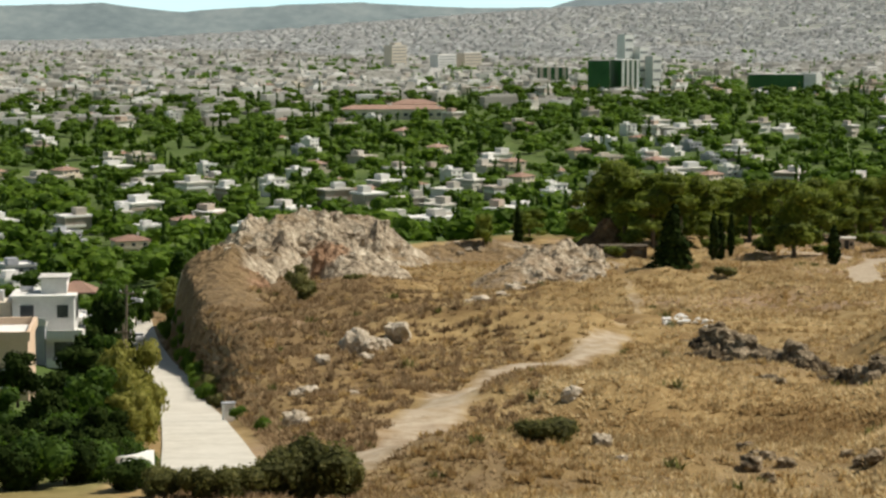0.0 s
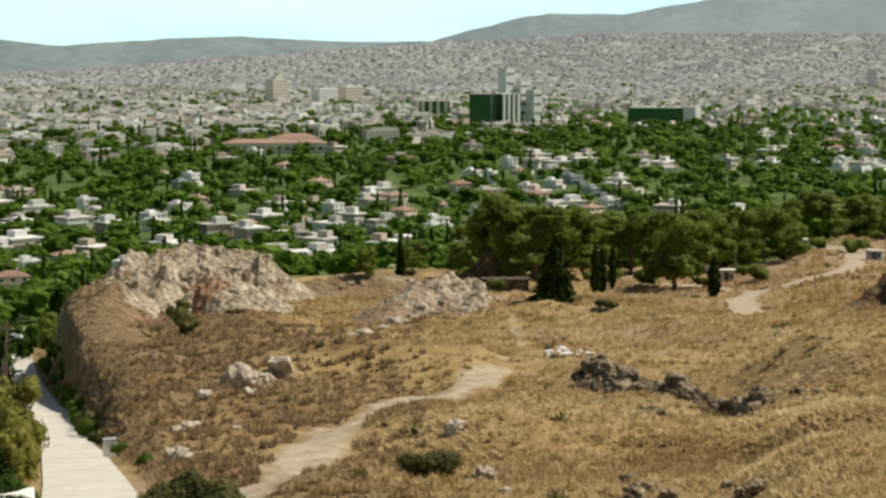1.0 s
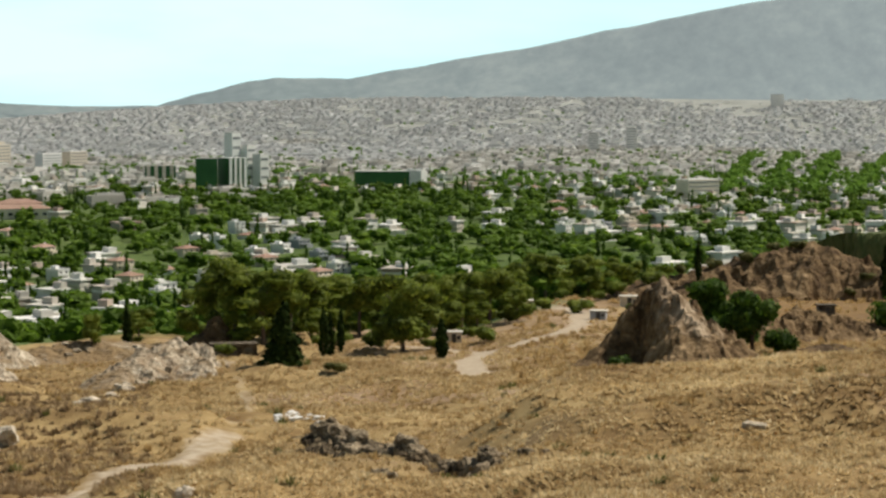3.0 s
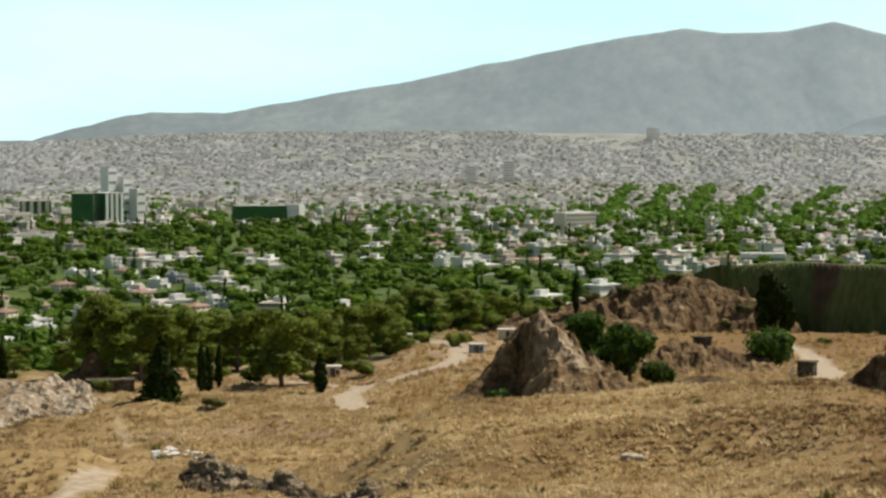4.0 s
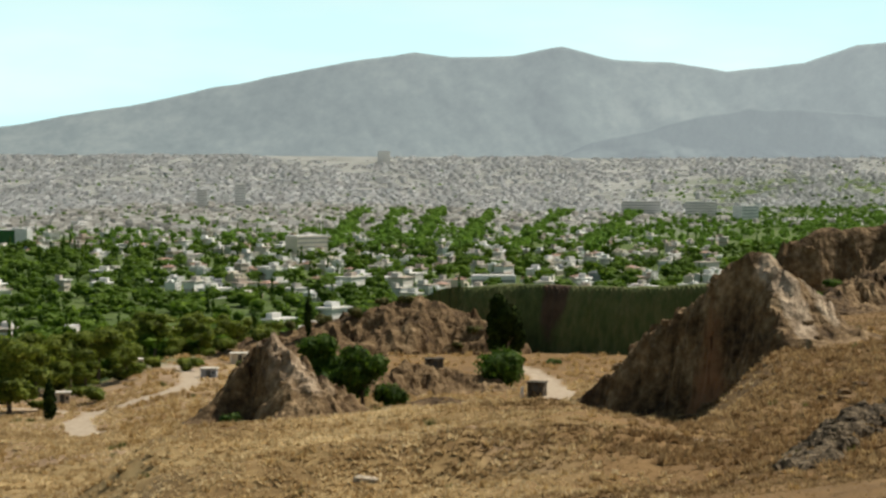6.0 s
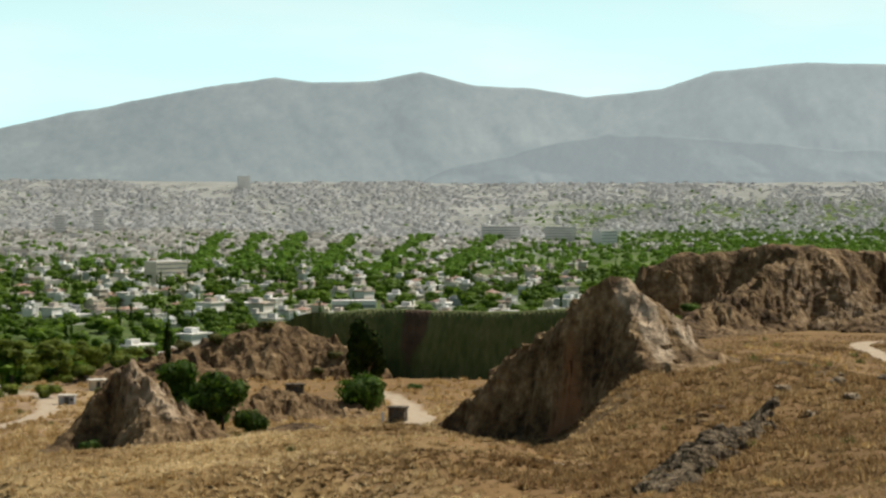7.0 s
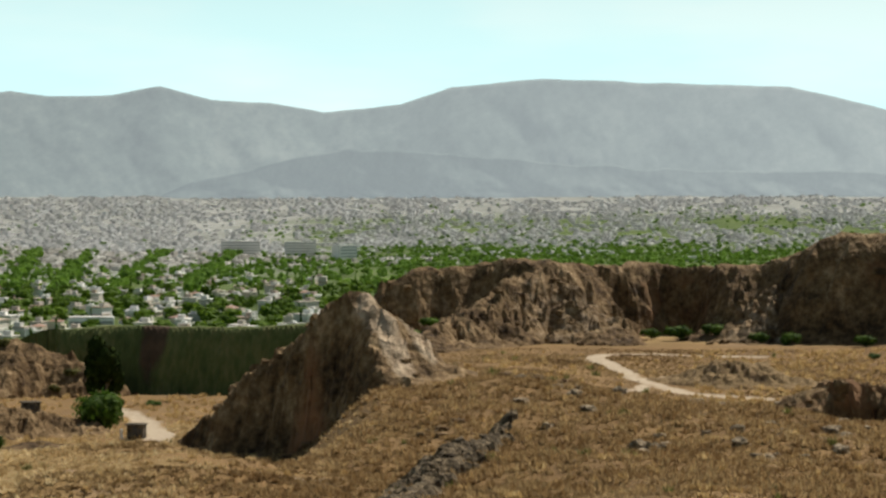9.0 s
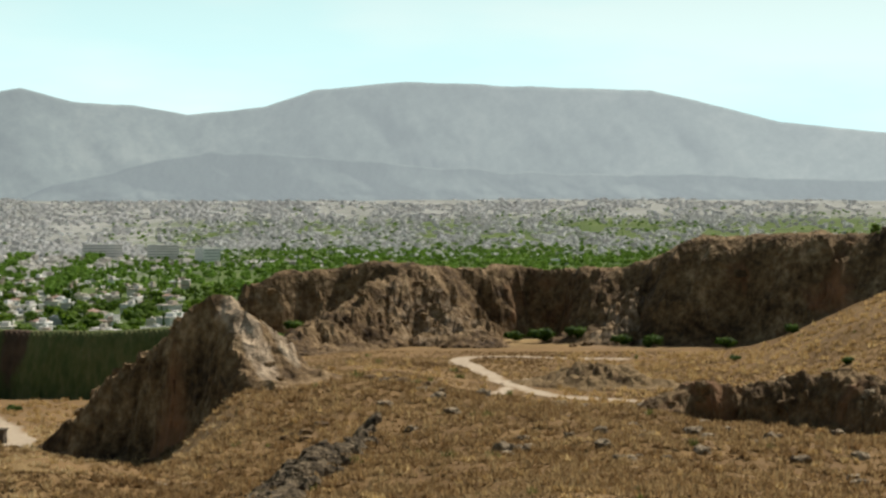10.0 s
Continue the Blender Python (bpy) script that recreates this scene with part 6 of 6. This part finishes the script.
def hut(azimuth, distance, w, d, h, wall_mat, label, spin=0):
    root = new("hut")
    part("wall", boxes((-w / 2, w / 2, -d / 2, d / 2, -1, h)), wall_mat, root)
    part("roof", boxes((-w / 2 - 0.25, w / 2 + 0.25, -d / 2 - 0.25, d / 2 + 0.25, h + 0.003, h + 0.22)), M_DARKROCK if wall_mat is M_DARKROCK else M_ROAD, root)
    part("door", boxes((-0.4, 0.45, -d / 2 - 0.06, -d / 2 + 0.05, 0.05, min(1.95, h - 0.15))), M_GLASS, root)
    part("window_opening", boxes((w * 0.22, w * 0.4, -d / 2 - 0.05, -d / 2 + 0.05, h * 0.4, h * 0.75)), M_GLASS, root)
    x, y, _ = polar(azimuth, distance)
    root.matrix_basis = pose(x, y, top_at(x, y), 0, 0, spin - azimuth)
    return tagged(root, label, "hut")


hut(12.0, 478, 3.2, 2.6, 2.2, M_CREAM, "small pale hut beside a dirt track", 12)
hut(13.75, 437, 3.0, 2.4, 1.6, M_GREY, "low grey hut beside a dirt track", -8)
hut(14.5, 470, 3.4, 3, 2.0, M_CREAM, "small pale hut under trees", 5)
hut(19.4, 391, 2.8, 2.4, 1.6, M_DARKROCK, "dark ruined stone hut on a mound", 10)
hut(22.0, 376, 2.7, 2.3, 2.2, M_DARKROCK, "dark concrete hut beside a dirt road", -15)
hut(4.55, 402, 8.0, 3.5, 2.1, M_DARKROCK, "long low ruined building under trees", 4)
hut(10.1, 412, 2.8, 2.4, 2.0, M_CREAM, "small hut behind a cypress", 0)
x, y, _ = polar(21.62, 374)
tagged(part("gate_post", boxes((x - 0.2, x + 0.2, y - 0.2, y + 0.2, surface(x, y) - 0.3, surface(x, y) + 1.9)), M_WHITE), "white concrete gate post beside a dirt road", "post")


# ---- loose rocks ----
def boulder_mesh(seed, mat, name="boulder"):
    bm = bmesh.new()
    bmesh.ops.create_icosphere(bm, subdivisions=3, radius=1)
    off = Vector((seed * 7.3, seed * 3.1, seed * 1.7))
    for v in bm.verts:
        d = v.co.normalized()
        chop = max(abs(d.x + 0.3 * d.z), abs(d.y - 0.2 * d.x), abs(d.z)) ** -0.75
        v.co = d * chop * (0.75 + 0.28 * noise.noise(d * 1.3 + off) + 0.16 * noise.noise(d * 3.4 + off) + 0.07 * noise.noise(d * 8 + off))
        v.co.z *= 0.75
    return part(name, bm, mat)


BOULDERS = {}


def boulder(azimuth, distance, size, mat=M_ROCK, tall=1.0, seed=0, label="pale limestone boulder in dry grass", group="", spin=None):
    key = (seed % 4, mat.name)
    x, y, _ = polar(azimuth, distance)
    m = pose(x, y, top_at(x, y) + size * 0.14 * tall, 0, 0, spin if spin is not None else (azimuth * 97 + distance * 13) % 360)
    if key in BOULDERS:
        ob = copy_thing(BOULDERS[key], m)
    else:
        ob = BOULDERS[key] = boulder_mesh(seed % 4 + (4 if mat is M_DARKROCK else 0), mat)
    ob.matrix_basis = m @ Matrix.Diagonal((size / 2, size / 2, size / 2 * tall, 1))
    return tagged(ob, label, "boulder", group)


M_PALEROCK = material("sunbleached_limestone", [(0.3, (0.12, 0.092, 0.062)), (0.44, (0.36, 0.30, 0.22)), (0.6, (0.60, 0.52, 0.41))], scale=0.9, fine=5, fine_amount=0.5, bump=1.0, bump_scale=3.0, bump_distance=0.2)
PALE = "sunbleached limestone boulder in dry scrub"
for n, (a0, r0, s0, t0) in enumerate(((-1.12, 208, 2.2, 1.0), (-1.45, 205, 1.2, 0.9), (-2.25, 197, 2.3, 1.15), (-1.95, 197, 1.9, 1.0), (-1.7, 199, 1.5, 1.0), (-2.0, 191, 1.2, 0.8), (-2.3, 187, 1.3, 0.7), (-3.05, 181, 1.2, 0.7), (-3.5, 148, 1.1, 0.9), (-3.75, 146, 0.8, 0.8), (-3.8, 124, 1.1, 0.9), (-3.6, 120, 0.9, 0.8), (-2.3, 150, 0.7, 0.7), (-2.6, 152, 0.6, 0.7),
                                   (3.26, 126, 1.0, 1.0), (4.06, 101, 0.8, 1.0), (3.9, 102, 0.4, 0.8), (4.6, 98, 0.5, 0.7), (0.95, 276, 2.6, 0.6), (0.75, 272, 1.8, 0.7), (1.2, 284, 2.0, 0.6), (1.8, 300, 2.2, 0.8), (1.5, 294, 1.6, 0.7), (-3.9, 131, 0.9, 0.7))):
    boulder(a0, r0, s0 * 1.3, M_PALEROCK, t0 * 1.25, n, PALE, "pale boulders on the slope")
g = random.Random(11)
for a0, a1, r0, r1, count, s0, s1 in ((6.8, 7.6, 181, 195, 9, 0.8, 1.7), (7.4, 9.2, 172, 182, 16, 0.7, 1.6), (9.8, 11.2, 156, 166, 12, 0.6, 1.4), (7.1, 8.7, 135, 158, 13, 0.5, 1.2), (7.5, 8.6, 98, 104, 7, 0.4, 0.9), (10.2, 10.9, 100, 106, 4, 0.4, 0.8), (4.9, 6.2, 148, 156, 6, 0.4, 0.8), (11.2, 12.4, 150, 165, 6, 0.4, 0.9)):
    for k in range(count):
        u = (k + g.random()) / count
        boulder(a0 + (a1 - a0) * u + g.gauss(0, 0.07), r1 - (r1 - r0) * u + g.gauss(0, 1.6), (s0 + (s1 - s0) * g.random() ** 2) * 1.5, M_STONE, g.uniform(0.85, 1.3), k, "weathered grey boulder in dry grass", "grey boulders on the slope")
for k in range(70):
    a0, r0 = g.uniform(31.5, 44.5), g.uniform(178, 300)
    if k % 3 == 0:
        a0, r0 = g.uniform(34, 44), g.uniform(180, 215)
    boulder(a0, r0, g.uniform(0.6, 1.9) * (1 + (r0 - 180) / 250), M_STONE, g.uniform(0.6, 1.1), k, "dark weathered stone in dry grass", "dark stones in the quarry grass")
for a0, r0, count in ((31.8, 300, 10), (32.6, 296, 10), (36.7, 456, 8), (29.6, 232, 5)):
    for k in range(count):
        boulder(a0 + g.uniform(-0.7, 0.7), r0 + g.uniform(-8, 8), g.uniform(0.7, 2.0), M_ROCK_RED, g.uniform(0.6, 1.1), k, "dark broken rock in dry grass", "dark stones in the quarry grass")
for k in range(22):
    u = g.random()
    boulder(1.6 + 2.8 * u, 316 + 16 * u + g.uniform(-9, 2), g.uniform(0.6, 1.9), M_PALEROCK if k % 3 else M_ROCK, g.uniform(0.8, 1.3), k, "broken limestone block on a mound", "blocks on the limestone mound")
for k in range(16):
    boulder(g.uniform(-1.0, 3.4), g.uniform(380, 396), g.uniform(0.8, 2.0), M_ROCK, g.uniform(0.6, 1.0), k, "limestone block on a stony bank", "blocks on the stony bank")
for k in range(34):
    a0 = g.choice((g.uniform(15.4, 20.6), g.uniform(29.2, 33.6), g.uniform(23.5, 26.5)))
    r0 = g.uniform(486, 500) if a0 < 21 else g.uniform(300, 308) if a0 < 27 else g.uniform(440, 456)
    boulder(a0, r0, g.uniform(0.8, 2.2), M_ROCK_RED, g.uniform(0.7, 1.1), k, "brown block fallen at the foot of a slope", "fallen quarry blocks")
for k in range(26):
    boulder(6.16 + g.uniform(-0.55, 0.55), 242 + g.uniform(-5, 5), g.uniform(0.6, 1.5), M_WHITE, 0.7, k, "whitish broken stone lying in dry grass", "whitish stones")
for a0, r0, w0, d0, spin, mat0, text in ((16.9, 182, 2.4, 1.6, 20, M_PALEROCK, "flat pale rock slab in the grass"), (17.7, 167, 1.8, 1.2, -15, M_PALEROCK, "flat grey rock slab in the grass"), (26.3, 186, 3.4, 1.0, -20, M_WHITE, "long white concrete slab on bare earth"), (26.75, 187, 1.6, 1.0, -12, M_DARKROCK, "broken dark slab on bare earth")):
    x, y, _ = polar(a0, r0)
    bm = box(bmesh.new(), -w0 / 2, w0 / 2, -d0 / 2, d0 / 2, -0.3, 0.2, 0.06)
    for v in bm.verts:
        v.co.x += 0.15 * noise.noise(v.co * 2 + Vector((a0, 0, 0)))
        v.co.z += 0.08 * noise.noise(v.co * 1.5 + Vector((0, a0, 0)))
    ob = part("slab", bm, mat0)
    ob.matrix_basis = pose(x, y, surface(x, y), 3, 4, spin - a0)
    tagged(ob, text, "slab")


def rock_blocks(parent_name, count, a0, a1, r0, r1, lo, hi, seed, name="block", tall=0.9):
    """Broken blocks that stand out of a rock mass, as parts of it."""
    parent = bpy.data.objects[parent_name]
    gg = random.Random(seed)
    shapes = []
    for k in range(3):
        proto = boulder_mesh(seed + k, parent.data.materials[0], name)
        shapes.append(proto.data)
        bpy.data.objects.remove(proto)
    for k in range(count):
        u = (k + gg.random()) / count
        x, y, _ = polar(a0 + (a1 - a0) * u + gg.gauss(0, 0.06), r0 + (r1 - r0) * u + gg.gauss(0, 0.8))
        size = gg.uniform(lo, hi)
        ob = new(name, shapes[k % 3])
        ob.parent = parent
        ob.matrix_basis = pose(x, y, top_at(x, y) - size * 0.12, gg.uniform(-15, 15), gg.uniform(-15, 15), gg.uniform(0, 360)) @ Matrix.Diagonal((size / 2, size * 0.4, size / 2 * tall, 1))


rock_blocks("rock_wedge", 12, 23.0, 27.2, 329, 313, 1.6, 3.6, 5)
rock_blocks("rock_wedge", 3, 28.5, 29.1, 302, 298, 1.2, 2.4, 6)
rock_blocks("rock_cone", 6, 14.6, 16.4, 327, 332, 1.0, 2.4, 7)
rock_blocks("rock_cone", 5, 15.3, 15.7, 330, 316, 1.2, 2.2, 8)
rock_blocks("scree_spur", 14, 29.6, 33.4, 432, 462, 1.2, 3.0, 9)
rock_blocks("rock_ridge", 46, 29.0, 31.2, 148, 217, 0.5, 1.5, 10, tall=0.75)
rock_blocks("rock_ridge", 30, 29.2, 30.9, 153, 207, 0.4, 1.1, 24, tall=0.8)
rock_blocks("rock_outcrop", 14, 38.3, 44.2, 271, 273, 1.2, 2.8, 11, tall=1.1)
rock_blocks("rock_spur", 6, -3.1, -1.9, 356, 340, 1.2, 2.6, 16)
rock_blocks("rock_hill", 16, -5.5, -1.4, 330, 374, 1.4, 3.6, 12)
rock_blocks("quarry_cliff", 22, 28.6, 45.0, 474, 442, 1.6, 4.0, 13, tall=0.7)
rock_blocks("quarry_spoil_mound", 14, 15.6, 20.6, 500, 508, 1.2, 3.0, 14)


# ---- dry grass and scrub ----
rg = np.random.default_rng(77)


def grass_places(count, a0, a1, r0, r1):
    a, r = rg.uniform(a0, a1, count), r0 + (r1 - r0) * rg.uniform(0, 1, count) ** 1.15
    x, y = r * np.sin(np.radians(a)), r * np.cos(np.radians(a))
    bare_spot = np.zeros(count, bool)
    for half, line in PATHS.values():
        d, _, _ = near_line(x, y, [polar(p, q)[:2] for p, q in line])
        bare_spot |= d < half * 1.25 + 0.5 * value_noise(x / 3, y / 3)
    d, _, _ = near_line(x, y, road_line)
    bare_spot |= d < 3.2
    bare_spot |= (a < -7.5)
    keep = ~bare_spot
    return x[keep], y[keep]


x, y = grass_places(190000, -7.4, 46, 78, 430)
close_x, close_y = grass_places(30000, -7.4, 18, 62, 150)
x, y = np.concatenate([x, close_x]), np.concatenate([y, close_y])
lush = fbm(x / 16, y / 16, 11.0, 3)
keep = rg.uniform(-1.5, 0.55, len(x)) < lush
x, y, lush = x[keep], y[keep], lush[keep]
n, blades = len(x), 5
size = rg.uniform(0.2, 0.42, n) * (1 + 0.35 * lush) * np.interp(np.hypot(x, y), (80, 300), (0.85, 1.25))
z = surfaces(x, y) - 0.05
turn = rg.uniform(0, 2 * np.pi, (n, blades))
lean = rg.uniform(0.3, 1.7, (n, blades))
root_x, root_y = x[:, None] + 0.12 * np.cos(turn), y[:, None] + 0.12 * np.sin(turn)
wide = size[:, None] * rg.uniform(0.16, 0.34, (n, blades))
tip = size[:, None] * rg.uniform(0.45, 0.85, (n, blades))
v = np.stack([
    np.stack([root_x - np.sin(turn) * wide, root_y + np.cos(turn) * wide, np.repeat(z[:, None], blades, 1)], -1),
    np.stack([root_x + np.sin(turn) * wide, root_y - np.cos(turn) * wide, np.repeat(z[:, None], blades, 1)], -1),
    np.stack([root_x + np.cos(turn) * lean * tip, root_y + np.sin(turn) * lean * tip, z[:, None] + tip], -1)], 2)
turned = np.degrees(np.arctan2(x, y)) + 3.5 * lush > 22
thorny = np.degrees(np.arctan2(x, y)) + 1.6 * lush < 0.8
for name, use, mat0, text in (("withered_grass", thorny, M_THORN, "tufts of grey-brown withered grass"), ("straw_grass", ~turned & ~thorny, M_STRAW, "tufts of tall straw-coloured grass"), ("tawny_grass", turned, M_TAWNY, "tufts of tawny brown dry grass")):
    w = v[use].reshape(-1, 3)
    tagged(mesh_object(name, w, np.arange(len(w)).reshape(-1, 3), mat0), text, "grass", kind="stuff")

DOMES = []  # tussocks: blades that fan out from one root
for k in range(4):
    gt = np.random.default_rng(40 + k)
    t, lean, long = gt.uniform(0, 6.28, 26), gt.uniform(0.1, 1.25, 26), gt.uniform(0.55, 1.0, 26)
    foot = gt.uniform(-0.28, 0.28, (26, 2))
    side = np.stack([-np.sin(t), np.cos(t)], 1) * gt.uniform(0.05, 0.11, 26)[:, None]
    reach = np.stack([np.cos(t), np.sin(t)], 1) * (long * np.sin(lean) * 0.7)[:, None]
    tip = np.concatenate([foot + reach, (long * np.cos(lean))[:, None]], 1)
    low = np.full((26, 1), -0.08)
    dv = np.stack([np.concatenate([foot - side, low], 1), np.concatenate([foot + side, low], 1), tip], 1).reshape(-1, 3)
    DOMES.append((dv, np.arange(len(dv)).reshape(-1, 3)))


def domes(name, x, y, lo, hi, mat, label):
    r = np.hypot(x, y)
    size = rg.uniform(lo, hi, len(x)) * np.interp(r, (80, 350), (0.8, 1.5))
    rows = np.stack([x, y, surfaces(x, y), size, rg.uniform(1.3, 2.4, len(x)), rg.uniform(0, 6.28, len(x)), rg.integers(0, 4, len(x))], 1)
    return scatter(name, DOMES, rows, mat, label, "scrub")


x, y = grass_places(5200, -7.0, 46, 80, 420)
a = np.degrees(np.arctan2(x, y))
thick = 0.5 * fbm(x / 30, y / 30, 7.7, 3) + 0.3 * (a < 1) * (np.hypot(x, y) > 125) + 0.1 + 0.12 * (a > 27)
keep = rg.uniform(-0.2, 0.9, len(x)) < thick
domes("brown_scrub", x[keep], y[keep], 0.3, 0.75, M_SCRUB, "withered brown thorny scrub on the slope")
x, y = grass_places(16500, -3, 29, 80, 420)
side = np.degrees(np.arctan2(x, y)) + 2.8 * fbm(x / 18, y / 18, 13.0, 3)
x, y = x[(side > -0.5) & (side < 25)], y[(side > -0.5) & (side < 25)]
domes("straw_clumps", x, y, 0.25, 0.6, M_STRAW, "rounded clumps of bleached dry grass")
x, y = grass_places(8200, 22, 46, 140, 300)
side = np.degrees(np.arctan2(x, y)) + 2.8 * fbm(x / 18, y / 18, 13.0, 3)
x, y = x[side > 25.5], y[side > 25.5]
domes("russet_scrub", x, y, 0.3, 0.8, M_RUSSET, "russet scrub on the near quarry slope")
x, y = grass_places(3800, -6.6, 2.5, 105, 310)
domes("thorn_scrub", x, y, 0.3, 0.7, M_THORN, "grey-brown thorny scrub below a rock hill")
x, y = grass_places(1100, 36, 47, 290, 425)
domes("hill_scrub", x, y, 0.3, 0.75, M_SCRUB, "brown scrub covering a grassy quarry hill")
x, y = grass_places(1500, 11.5, 26, 290, 500)
domes("gully_scrub", x, y, 0.35, 0.9, M_SCRUB, "brown scrub on the bare quarry ground")
x, y = grass_places(240, -6.5, 46, 84, 420)
domes("green_scrub", x, y, 0.4, 0.9, M_LEAF_OLIVE, "small grey-green bushes in the dry grass")
